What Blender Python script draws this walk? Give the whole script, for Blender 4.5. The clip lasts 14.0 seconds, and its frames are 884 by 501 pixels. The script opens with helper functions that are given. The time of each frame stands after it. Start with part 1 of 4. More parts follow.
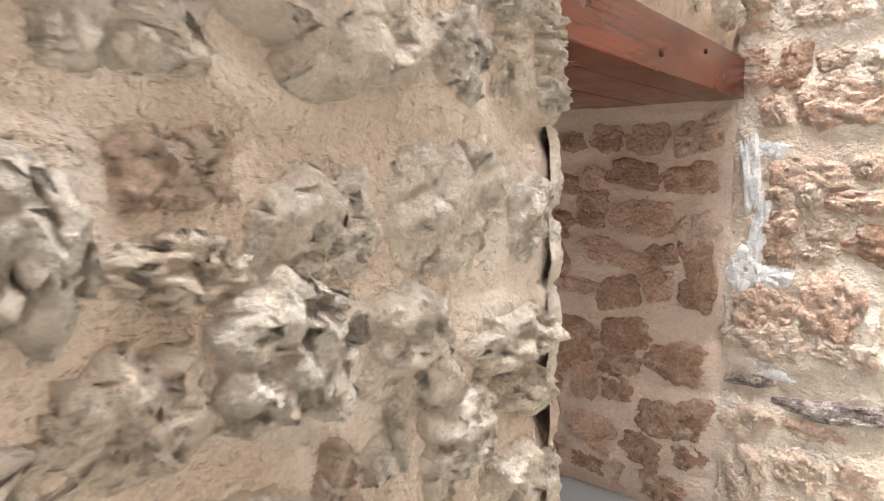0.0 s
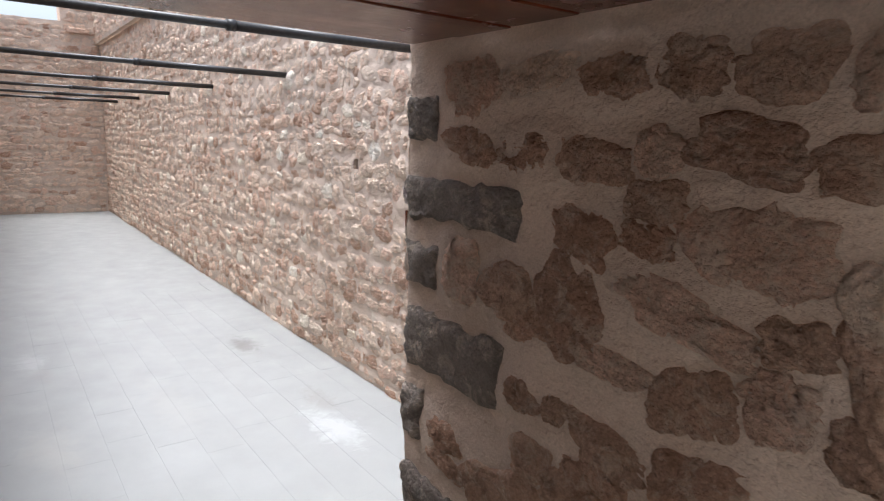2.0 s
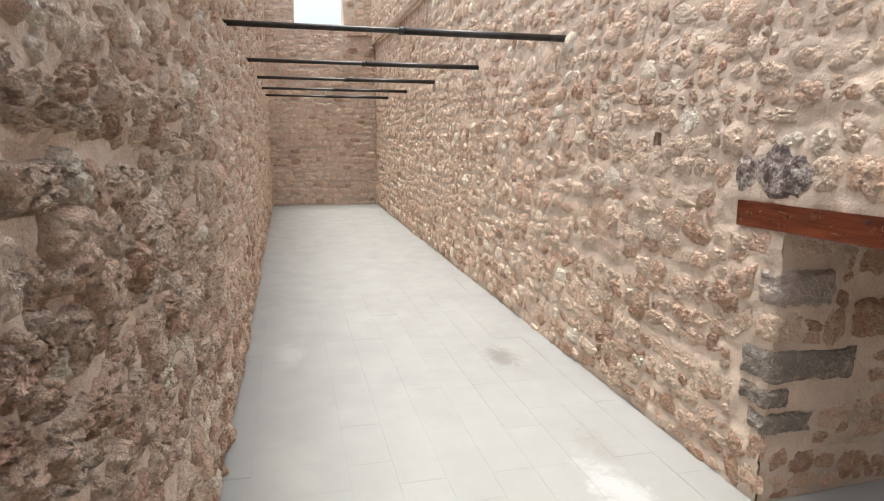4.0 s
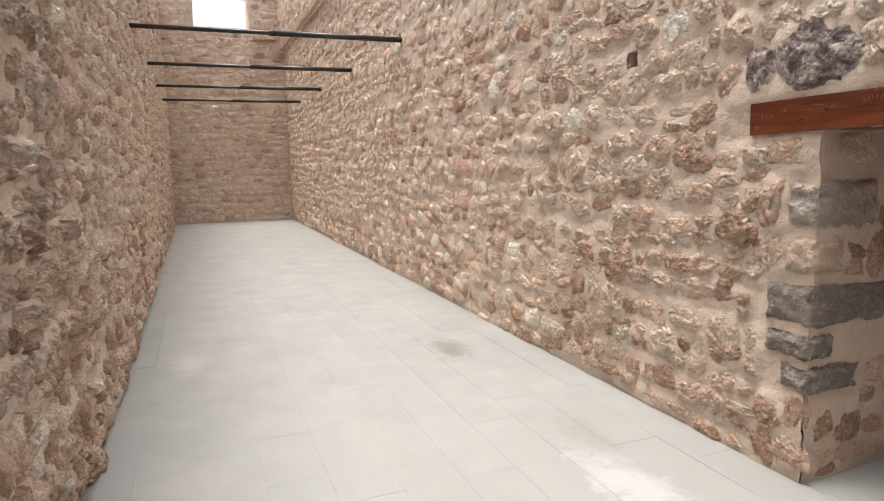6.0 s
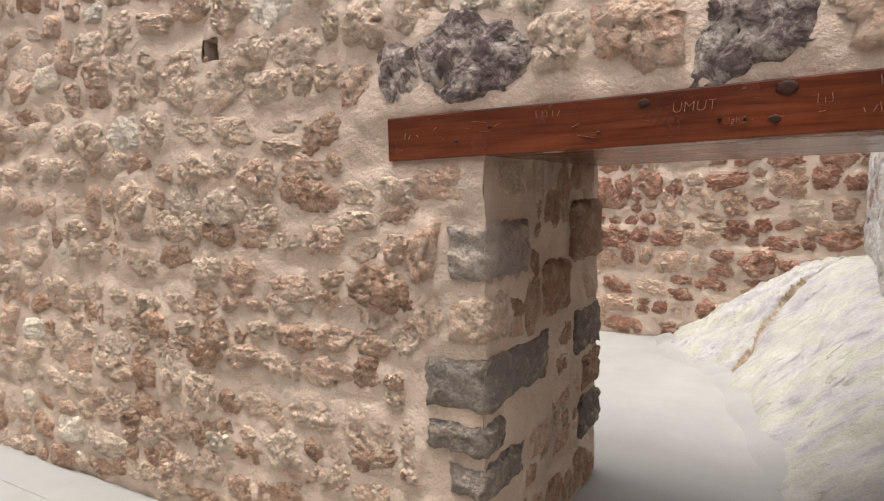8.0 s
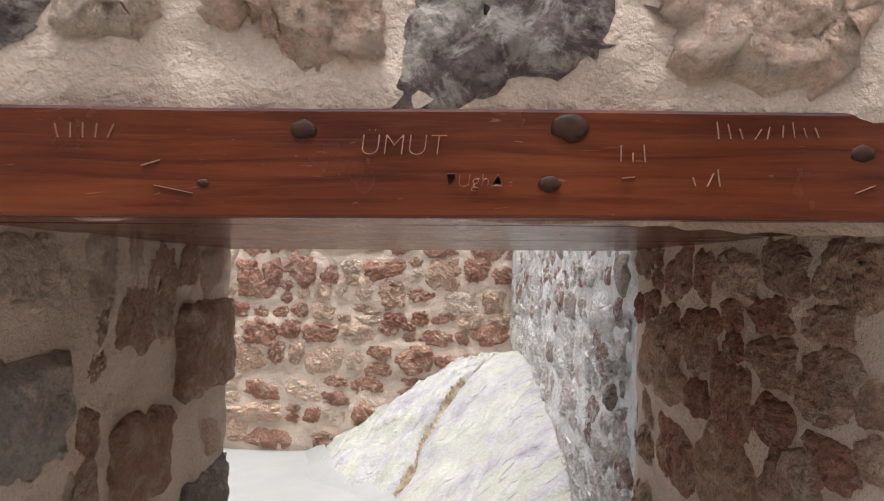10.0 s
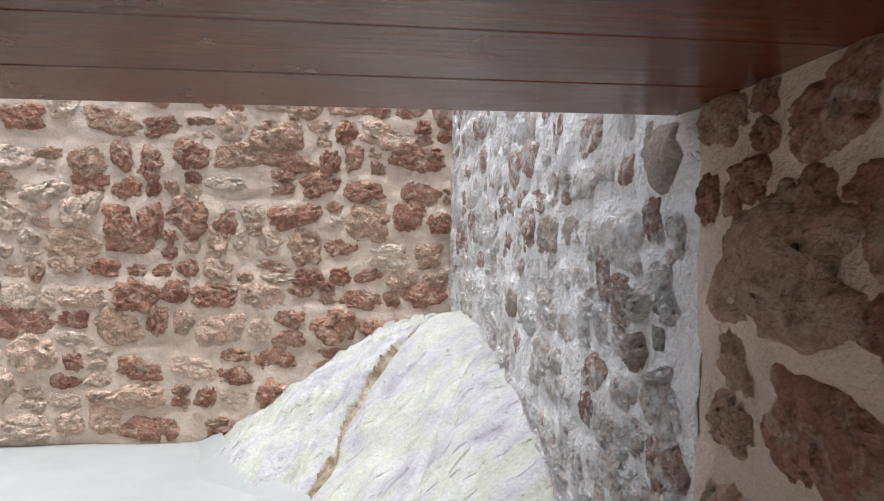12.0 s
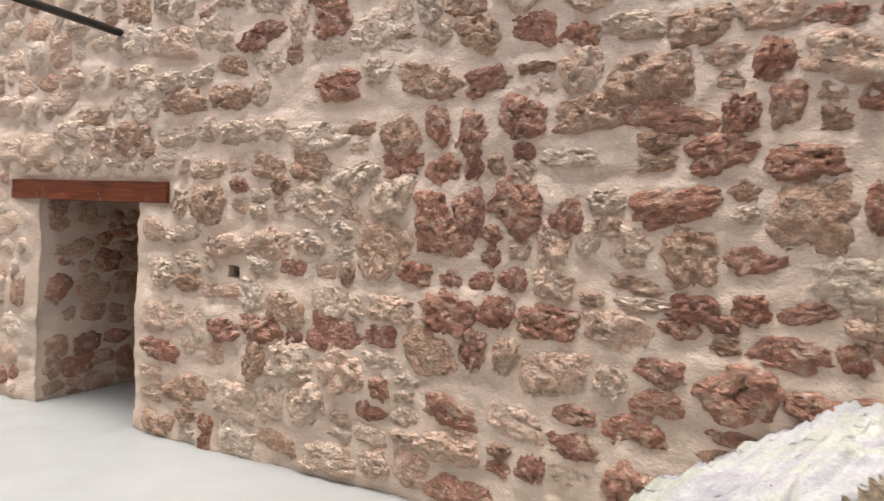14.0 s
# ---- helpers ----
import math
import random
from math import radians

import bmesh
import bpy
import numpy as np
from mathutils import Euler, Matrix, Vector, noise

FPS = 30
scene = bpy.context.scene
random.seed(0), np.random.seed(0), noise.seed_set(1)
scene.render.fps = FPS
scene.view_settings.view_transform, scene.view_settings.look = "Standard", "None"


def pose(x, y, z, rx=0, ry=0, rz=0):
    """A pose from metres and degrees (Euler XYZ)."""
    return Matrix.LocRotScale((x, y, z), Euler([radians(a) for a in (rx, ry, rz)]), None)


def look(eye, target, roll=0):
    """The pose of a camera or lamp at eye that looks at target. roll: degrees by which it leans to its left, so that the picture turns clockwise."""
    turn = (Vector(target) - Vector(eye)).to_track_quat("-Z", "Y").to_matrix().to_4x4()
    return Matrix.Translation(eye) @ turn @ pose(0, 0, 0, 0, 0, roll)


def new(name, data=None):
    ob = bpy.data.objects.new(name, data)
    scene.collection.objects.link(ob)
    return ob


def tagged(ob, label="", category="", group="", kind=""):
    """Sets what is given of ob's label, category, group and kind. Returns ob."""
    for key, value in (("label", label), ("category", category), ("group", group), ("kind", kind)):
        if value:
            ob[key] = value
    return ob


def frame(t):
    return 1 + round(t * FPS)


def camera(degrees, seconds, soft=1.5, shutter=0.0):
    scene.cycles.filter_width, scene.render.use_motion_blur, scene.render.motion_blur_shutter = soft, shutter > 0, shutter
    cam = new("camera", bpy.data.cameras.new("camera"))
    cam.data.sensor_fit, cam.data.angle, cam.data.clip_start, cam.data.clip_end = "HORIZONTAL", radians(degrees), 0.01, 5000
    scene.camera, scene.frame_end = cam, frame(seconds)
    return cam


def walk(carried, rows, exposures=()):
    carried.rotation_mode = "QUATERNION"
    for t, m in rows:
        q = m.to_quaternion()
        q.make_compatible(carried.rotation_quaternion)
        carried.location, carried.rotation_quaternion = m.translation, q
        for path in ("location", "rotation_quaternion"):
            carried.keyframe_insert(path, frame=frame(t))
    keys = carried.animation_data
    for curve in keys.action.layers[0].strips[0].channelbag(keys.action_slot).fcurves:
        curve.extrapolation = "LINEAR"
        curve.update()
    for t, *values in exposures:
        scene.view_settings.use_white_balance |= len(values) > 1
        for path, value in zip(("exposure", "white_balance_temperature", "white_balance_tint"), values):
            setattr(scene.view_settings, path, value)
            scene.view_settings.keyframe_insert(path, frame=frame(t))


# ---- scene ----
cam = camera(70.2, 14.0, 1.1, 0.12)
EXPOSURES = [(0, 2.4, 6100, 9), (0.6, 2.35, 6100, 9), (1.0, 2.2, 6050, 10), (1.5, 1.5, 6000, 11), (2.2, 1.2, 5800, 10), (3.2, 1.2, 6250, 8), (5.5, 1.15, 6600, 10), (7.5, 1.1, 6700, 11),
             (9.0, 1.15, 6550, 11), (11.5, 1.2, 5850, 8), (12.5, 1.15, 6000, 8), (14, 1.15, 6450, 11)]
PATH = [
    (0, (1.592, -1.328, 2.632), (0.352, 0.222, 2.386), -0.6),
    (0.5, (1.492, -0.936, 2.631), (0.376, 0.7, 2.35), -0.3),
    (1, (1.391, -0.545, 2.625), (0.244, 1.06, 2.296), -0.1),
    (1.3, (1.329, -0.317, 2.608), (0.08, 1.21, 2.284), 1.4),
    (1.5, (1.3, -0.159, 2.619), (-0.046, 1.283, 2.287), 1.6),
    (2, (1.161, 0.166, 2.617), (-0.426, 1.332, 2.268), 1.9),
    (2.5, (0.825, 0.365, 2.589), (-0.945, 1.218, 2.216), 1.6),
    (3, (0.424, 0.472, 2.555), (-1.453, 1.035, 2.155), 0.7),
    (3.2, (0.243, 0.508, 2.537), (-1.659, 0.982, 2.14), 0.4),
    (5.3, (-0.8, 0.465, 1.898), (-2.707, 0.981, 1.587), 0.2),
    (5.5, (-0.92, 0.508, 1.83), (-2.817, 1.06, 1.519), -0.6),
    (6, (-1.23, 0.599, 1.672), (-3.076, 1.316, 1.394), -1.1),
    (6.5, (-1.603, 0.738, 1.651), (-3.342, 1.693, 1.395), -1.7),
    (7, (-1.896, 0.852, 1.651), (-3.465, 2.068, 1.409), -1.8),
    (7.5, (-2.15, 1.085, 1.637), (-3.474, 2.568, 1.418), -1.4),
    (8, (-2.383, 1.326, 1.66), (-3.381, 3.049, 1.475), -0.5),
    (8.5, (-2.579, 1.593, 1.706), (-3.249, 3.474, 1.593), -0.0),
    (9, (-2.646, 1.931, 1.718), (-3.051, 3.89, 1.701), 0.5),
    (9.2, (-2.667, 2.062, 1.741), (-2.983, 4.037, 1.762), 0.9),
    (11.3, (-2.582, 2.942, 1.638), (-2.237, 4.91, 1.728), 0.6),
    (11.5, (-2.635, 3.042, 1.614), (-2.288, 5.011, 1.666), 0.6),
    (12, (-2.652, 3.428, 1.499), (-2.37, 5.408, 1.505), 0.8),
    (12.5, (-2.633, 3.863, 1.476), (-2.452, 5.855, 1.483), 1.4),
    (13, (-2.593, 4.332, 1.474), (-2.591, 6.332, 1.477), 2.2),
    (13.5, (-2.643, 4.818, 1.503), (-3.003, 6.785, 1.48), 2.9),
    (14, (-2.763, 5.169, 1.59), (-3.639, 6.966, 1.531), 2.5),
]
walk(cam, [(t, look(eye, target, roll)) for t, eye, target, roll in PATH], EXPOSURES)

# ---- world, sun and sky light ----
world = bpy.data.worlds.new("overcast_sky")
scene.world = world
world.use_nodes = True
wn = world.node_tree.nodes
sky = wn.new("ShaderNodeTexSky")
sky.sky_type, sky.sun_disc = "NISHITA", False
SUN_DIR = Vector((-0.06, -0.12, 1.0)).normalized()
sky.sun_elevation = math.asin(SUN_DIR.z)
sky.sun_rotation = math.atan2(SUN_DIR.x, SUN_DIR.y)
sky.air_density, sky.dust_density, sky.ozone_density = 1.0, 6.0, 1.0
wn["Background"].inputs["Strength"].default_value = 0.15
haze = wn.new("ShaderNodeHueSaturation")
haze.inputs["Saturation"].default_value = 0.42
world.node_tree.links.new(sky.outputs[0], haze.inputs["Color"])
world.node_tree.links.new(haze.outputs[0], wn["Background"].inputs["Color"])
sun = new("sun", bpy.data.lights.new("sun", "SUN"))
sun.data.energy, sun.data.angle, sun.data.color = 1.3, radians(20), (1.0, 0.96, 0.90)
sun.matrix_world = look(SUN_DIR * 30, (0, 0, 0))


# ---- materials ----
class Nodes:
    """A small helper to wire a Principled material."""

    def __init__(self, name):
        self.mat = bpy.data.materials.new(name)
        self.mat.use_nodes = True
        self.tree = self.mat.node_tree
        self.bsdf = self.tree.nodes["Principled BSDF"]
        self.pos = self.tree.nodes.new("ShaderNodeNewGeometry")

    def add(self, kind, **values):
        n = self.tree.nodes.new("ShaderNode" + kind)
        for k, v in values.items():
            n.inputs[k.replace("_", " ")].default_value = v
        return n

    def link(self, a, b):
        self.tree.links.new(a, b)
        return self

    def noise(self, scale, detail=4.0, rough=0.6, vector=None, distortion=0.0):
        n = self.add("TexNoise", Scale=scale, Detail=detail, Roughness=rough, Distortion=distortion)
        self.link(vector or self.pos.outputs["Position"], n.inputs["Vector"])
        return n.outputs["Fac"]

    def voronoi(self, scale):
        n = self.add("TexVoronoi", Scale=scale)
        self.link(self.pos.outputs["Position"], n.inputs["Vector"])
        return n.outputs["Distance"]

    def crumbs(self, scale):
        """Sharp-creased grains, bent out of their regular shape."""
        warp = self.add("TexNoise", Scale=scale * 0.6, Detail=3.0)
        self.link(self.pos.outputs["Position"], warp.inputs["Vector"])
        bend = self.tree.nodes.new("ShaderNodeVectorMath")
        bend.operation = "MULTIPLY_ADD"
        bend.inputs[1].default_value = (0.03, 0.03, 0.03)
        self.link(warp.outputs["Color"], bend.inputs[0])
        self.link(self.pos.outputs["Position"], bend.inputs[2])
        n = self.add("TexVoronoi", Scale=scale)
        self.link(bend.outputs[0], n.inputs["Vector"])
        return n.outputs["Distance"]

    def ramp(self, fac, stops, interpolation="LINEAR"):
        n = self.tree.nodes.new("ShaderNodeValToRGB")
        n.color_ramp.interpolation = interpolation
        e = n.color_ramp.elements
        while len(e) < len(stops):
            e.new(0.5)
        for i, (at, c) in enumerate(stops):
            e[i].position = at
            e[i].color = (*c, 1) if isinstance(c, tuple) else (c, c, c, 1)
        self.link(fac, n.inputs["Fac"])
        return n.outputs["Color"]

    def mix(self, fac, a, b, blend="MIX"):
        n = self.tree.nodes.new("ShaderNodeMix")
        n.data_type, n.blend_type = "RGBA", blend
        for sock, v in ((n.inputs[0], fac), (n.inputs[6], a), (n.inputs[7], b)):
            if isinstance(v, bpy.types.NodeSocket):
                self.link(v, sock)
            else:
                sock.default_value = (*v, 1) if isinstance(v, tuple) else v
        return n.outputs[2]

    def math(self, op, a, b=0.0, c=0.0):
        n = self.tree.nodes.new("ShaderNodeMath")
        n.operation = op
        for sock, v in zip(n.inputs, (a, b, c)):
            if isinstance(v, bpy.types.NodeSocket):
                self.link(v, sock)
            else:
                sock.default_value = v
        return n.outputs[0]

    def chance(self):
        """A random number of its own for each object and each loose island."""
        info = self.tree.nodes.new("ShaderNodeObjectInfo")
        s = self.math("ADD", info.outputs["Random"], self.pos.outputs["Random Per Island"])
        return self.math("FRACT", s)

    def bump(self, height, distance, strength=1.0, normal=None):
        n = self.add("Bump", Strength=strength, Distance=distance)
        self.link(height, n.inputs["Height"])
        if normal:
            self.link(normal, n.inputs["Normal"])
        return n.outputs["Normal"]

    def finish(self, color, rough=0.9, normal=None, spec=0.3):
        for key, v in (("Base Color", color), ("Roughness", rough)):
            if isinstance(v, bpy.types.NodeSocket):
                self.link(v, self.bsdf.inputs[key])
            else:
                self.bsdf.inputs[key].default_value = (*v, 1) if isinstance(v, tuple) else v
        if normal:
            self.link(normal, self.bsdf.inputs["Normal"])
        self.bsdf.inputs["Specular IOR Level"].default_value = spec
        return self.mat


def stone_material(name, colors, lime, residue=0.35):
    """Rough quarried stone: a tone of its own per block, mottling, mortar residue and deep pitting."""
    m = Nodes(name)
    step = 1.0 / max(1, len(colors) - 1)
    base = m.ramp(m.chance(), [(i * step, c) for i, c in enumerate(colors)])
    mottle = m.ramp(m.noise(11, 8, 0.7), [(0.26, 0.66), (0.46, 1.02), (0.75, 1.25)])
    base = m.mix(1.0, base, mottle, "MULTIPLY")
    grain = m.ramp(m.noise(110, 4, 0.75), [(0.3, 0.78), (0.7, 1.22)])
    base = m.mix(1.0, base, grain, "MULTIPLY")
    smear = m.ramp(m.noise(13, 9, 0.75, distortion=0.6), [(0.56 - residue * 0.24, 0.0), (0.66 - residue * 0.2, 1.0)])
    base = m.mix(m.math("MULTIPLY", smear, min(1.0, 0.35 + residue)), base, lime)
    pits = m.ramp(m.voronoi(70), [(0.05, 0.0), (0.3, 1.0)])
    h = m.math("ADD", m.noise(36, 8, 0.7), m.math("MULTIPLY", pits, 0.12))
    h = m.math("SUBTRACT", h, m.math("MULTIPLY", m.crumbs(44), 0.6))
    n = m.bump(h, 0.028, 1.0)
    n = m.bump(m.noise(140, 4, 0.6), 0.004, 0.9, n)
    return m.finish(base, 0.95, n, 0.06)


def mortar_material(name, color, pale, streak=0.0, rough=1.0):
    """Trowelled lime mortar, sandy and uneven, with paler smears."""
    m = Nodes(name)
    tone = m.ramp(m.noise(2.1, 6, 0.6), [(0.3, 0.8), (0.7, 1.14)])
    base = m.mix(1.0, color, tone, "MULTIPLY")
    sand = m.ramp(m.noise(160, 3, 0.7), [(0.3, 0.85), (0.7, 1.12)])
    base = m.mix(0.9, base, sand, "MULTIPLY")
    patch = m.ramp(m.noise(3.2, 8, 0.65, distortion=0.8), [(0.60 - streak * 0.22, 0.0), (0.72 - streak * 0.15, 1.0)])
    base = m.mix(m.math("MULTIPLY", patch, 0.75), base, pale)
    h = m.math("ADD", m.noise(16, 4, 0.5), m.math("MULTIPLY", m.noise(75, 3, 0.5), 0.25))
    n = m.bump(h, 0.017 * rough, 1.0)
    n = m.bump(m.noise(55, 4, 0.6), 0.006 * rough, 0.9, n)
    n = m.bump(m.noise(240, 2, 0.5), 0.002, 0.8, n)
    return m.finish(base, 0.96, n, 0.05)


LIME = (0.70, 0.575, 0.46)
WHITE = (0.85, 0.85, 0.84)
M_PALE = stone_material("pale_limestone", [(0.71, 0.53, 0.40), (0.80, 0.64, 0.51), (0.74, 0.55, 0.42), (0.82, 0.69, 0.57)], LIME, 0.5)
M_PINK = stone_material("pinkish_stone", [(0.67, 0.46, 0.345), (0.73, 0.535, 0.415), (0.61, 0.41, 0.305)], LIME, 0.4)
M_BROWN = stone_material("brown_stone", [(0.46, 0.29, 0.205), (0.54, 0.37, 0.27), (0.42, 0.27, 0.195)], LIME, 0.28)
M_RED = stone_material("red_volcanic_stone", [(0.40, 0.205, 0.145), (0.46, 0.26, 0.19), (0.36, 0.185, 0.14)], LIME, 0.25)
M_GREY = stone_material("dark_grey_basalt", [(0.255, 0.22, 0.195), (0.30, 0.265, 0.235), (0.22, 0.185, 0.16)], LIME, 0.2)
M_ASH = stone_material("ash_grey_stone", [(0.45, 0.395, 0.35), (0.52, 0.465, 0.415)], LIME, 0.3)
M_PURPLE = stone_material("dark_purplish_stone", [(0.20, 0.155, 0.15), (0.28, 0.22, 0.205)], (0.70, 0.63, 0.56), 0.42)
M_CREAM = stone_material("cream_limestone", [(0.84, 0.74, 0.61), (0.88, 0.82, 0.72), (0.80, 0.68, 0.54)], (0.86, 0.755, 0.62), 0.5)
M_LIMED = stone_material("limewashed_stone", [(0.70, 0.65, 0.60), (0.60, 0.51, 0.46), (0.74, 0.71, 0.68)], WHITE, 0.5)
M_LIMED_RED = stone_material("limewashed_red_stone", [(0.40, 0.25, 0.21), (0.47, 0.33, 0.28), (0.36, 0.22, 0.19)], WHITE, 0.38)
M_MORTAR = mortar_material("tan_mortar", (0.64, 0.525, 0.43), (0.70, 0.61, 0.52))
M_MORTAR_CREAM = mortar_material("cream_mortar", (0.66, 0.56, 0.455), (0.76, 0.69, 0.60), 0.5, 2.0)
M_WHITE = mortar_material("white_lime_putty", (0.74, 0.74, 0.73), (0.80, 0.80, 0.79))
M_MORTAR_LIMED = mortar_material("limewashed_mortar", (0.78, 0.76, 0.73), WHITE, 1.2, 2.2)


def floor_material():
    """Pale polished concrete slabs with lime blooms and a few dark spots."""
    m = Nodes("pale_slab")
    tone = m.ramp(m.chance(), [(0.0, (0.292, 0.297, 0.287)), (1.0, (0.300, 0.305, 0.295))])
    cloud = m.ramp(m.noise(1.3, 6, 0.6), [(0.3, 0.93), (0.7, 1.05)])
    base = m.mix(1.0, tone, cloud, "MULTIPLY")
    speck = m.ramp(m.noise(120, 3, 0.6), [(0.35, 0.95), (0.65, 1.03)])
    base = m.mix(1.0, base, speck, "MULTIPLY")

    def spot(x, y, rx, ry, rough):
        vm = m.tree.nodes.new("ShaderNodeVectorMath")
        vm.operation = "SUBTRACT"
        vm.inputs[1].default_value = (x, y, 0)
        m.link(m.pos.outputs["Position"], vm.inputs[0])
        sc = m.tree.nodes.new("ShaderNodeVectorMath")
        sc.operation = "MULTIPLY"
        sc.inputs[1].default_value = (1 / rx, 1 / ry, 0)
        m.link(vm.outputs[0], sc.inputs[0])
        ln = m.tree.nodes.new("ShaderNodeVectorMath")
        ln.operation = "LENGTH"
        m.link(sc.outputs[0], ln.inputs[0])
        d = m.math("ADD", ln.outputs["Value"], m.math("MULTIPLY", m.math("SUBTRACT", m.noise(rough, 6, 0.7, distortion=1.0), 0.5), 2.6))
        return m.ramp(d, [(0.25, 1.0), (0.95, 0.0)])

    for x, y, rx, ry, c, a in ((-3.70, 2.60, 0.5, 0.24, (0.40, 0.41, 0.41), 0.9), (-6.9, 0.46, 0.42, 0.2, (0.38, 0.385, 0.38), 0.8),
                               (-4.35, 2.75, 0.4, 0.16, (0.23, 0.225, 0.205), 0.6), (-6.34, 2.66, 0.42, 0.2, (0.17, 0.167, 0.155), 0.8), (-6.45, 0.53, 0.28, 0.14, (0.28, 0.275, 0.26), 0.6),
                               (-4.9, 1.5, 0.9, 0.25, (0.34, 0.335, 0.31), 0.3), (-4.5, 0.45, 0.6, 0.3, (0.35, 0.34, 0.31), 0.4)):
        base = m.mix(m.math("MULTIPLY", spot(x, y, rx, ry, 5.0), a), base, c)
    n = m.bump(m.noise(45, 4, 0.6), 0.002, 0.35)
    return m.finish(base, m.ramp(m.noise(3, 5, 0.6), [(0.3, 0.42), (0.7, 0.62)]), n, 0.4)


M_FLOOR = floor_material()


def wood_material():
    """Varnished reddish pine, grain along the longer side of the board."""
    m = Nodes("varnished_red_pine")
    tc = m.tree.nodes.new("ShaderNodeTexCoord")
    mp = m.tree.nodes.new("ShaderNodeMapping")
    mp.inputs["Scale"].default_value = (1.2, 22.0, 22.0)
    m.link(tc.outputs["Object"], mp.inputs["Vector"])
    g = m.noise(2.0, 7, 0.62, mp.outputs[0], 0.7)
    base = m.ramp(g, [(0.28, (0.058, 0.012, 0.006)), (0.5, (0.125, 0.029, 0.012)), (0.75, (0.185, 0.050, 0.019))])
    mp2 = m.tree.nodes.new("ShaderNodeMapping")
    mp2.inputs["Scale"].default_value = (0.8, 3.0, 3.0)
    m.link(tc.outputs["Object"], mp2.inputs["Vector"])
    tone = m.ramp(m.noise(3.0, 4, 0.6, mp2.outputs[0]), [(0.3, 0.7), (0.7, 1.2)])
    base = m.mix(1.0, base, tone, "MULTIPLY")
    mp3 = m.tree.nodes.new("ShaderNodeMapping")
    mp3.inputs["Scale"].default_value = (9.0, 60.0, 60.0)
    m.link(tc.outputs["Object"], mp3.inputs["Vector"])
    scr = m.ramp(m.noise(1.0, 2, 0.5, mp3.outputs[0], 2.0), [(0.70, 0.0), (0.74, 1.0)])
    base = m.mix(m.math("MULTIPLY", scr, 0.3), base, (0.45, 0.25, 0.16))
    n = m.bump(g, 0.003, 0.4)
    return m.finish(base, m.ramp(m.noise(6, 4, 0.6), [(0.3, 0.14), (0.7, 0.30)]), n, 0.5)


M_WOOD = wood_material()
k = Nodes("dark_knot")
M_KNOT = k.finish(k.ramp(k.noise(60, 3, 0.6), [(0.3, (0.022, 0.009, 0.006)), (0.7, (0.06, 0.02, 0.01))]), 0.6)
k = Nodes("scratched_pale_wood")
M_SCRATCH = k.finish(k.ramp(k.noise(90, 3, 0.6), [(0.3, (0.30, 0.15, 0.09)), (0.7, (0.46, 0.28, 0.19))]), 0.8)
k = Nodes("black_painted_steel")
M_STEEL = k.finish(k.ramp(k.noise(30, 4, 0.6), [(0.3, (0.014, 0.014, 0.014)), (0.75, (0.04, 0.036, 0.032))]), 0.38, k.bump(k.noise(90, 3, 0.6), 0.001, 0.4), 0.5)


def rock_material():
    """Pale weathered bedrock with grey-violet bands and greenish stain along the bedding."""
    m = Nodes("pale_bedrock")
    mp = m.tree.nodes.new("ShaderNodeMapping")
    mp.inputs["Rotation"].default_value = (0.0, radians(35), radians(48))
    mp.inputs["Scale"].default_value = (0.9, 6.0, 3.0)
    m.link(m.pos.outputs["Position"], mp.inputs["Vector"])
    band = m.noise(1.1, 6, 0.6, mp.outputs[0], 0.8)
    base = m.ramp(band, [(0.28, (0.29, 0.275, 0.30)), (0.44, (0.42, 0.41, 0.415)), (0.55, (0.41, 0.415, 0.345)), (0.68, (0.47, 0.47, 0.455))])
    cloud = m.ramp(m.noise(5.5, 8, 0.6), [(0.3, 0.78), (0.7, 1.06)])
    base = m.mix(1.0, base, cloud, "MULTIPLY")
    grain = m.ramp(m.noise(80, 4, 0.6), [(0.3, 0.84), (0.7, 1.1)])
    base = m.mix(1.0, base, grain, "MULTIPLY")
    lines = m.ramp(m.noise(2.2, 8, 0.72, mp.outputs[0], 1.6), [(0.36, 1.0), (0.405, 0.0)])
    base = m.mix(m.math("MULTIPLY", lines, 0.6), base, (0.25, 0.23, 0.22))
    h = m.math("ADD", m.noise(11, 5, 0.55), m.math("MULTIPLY", lines, -0.25))
    n = m.bump(h, 0.02, 0.9)
    n = m.bump(m.noise(60, 4, 0.55), 0.004, 0.8, n)
    return m.finish(base, 0.8, n, 0.25)


M_ROCK = rock_material()
k = Nodes("brown_rock_crack")
M_CRACK = k.finish(k.ramp(k.noise(14, 6, 0.7), [(0.32, (0.12, 0.085, 0.055)), (0.5, (0.34, 0.27, 0.19)), (0.68, (0.52, 0.48, 0.42))]), 0.9, k.bump(k.noise(40, 6, 0.7), 0.03, 0.9), 0.2)


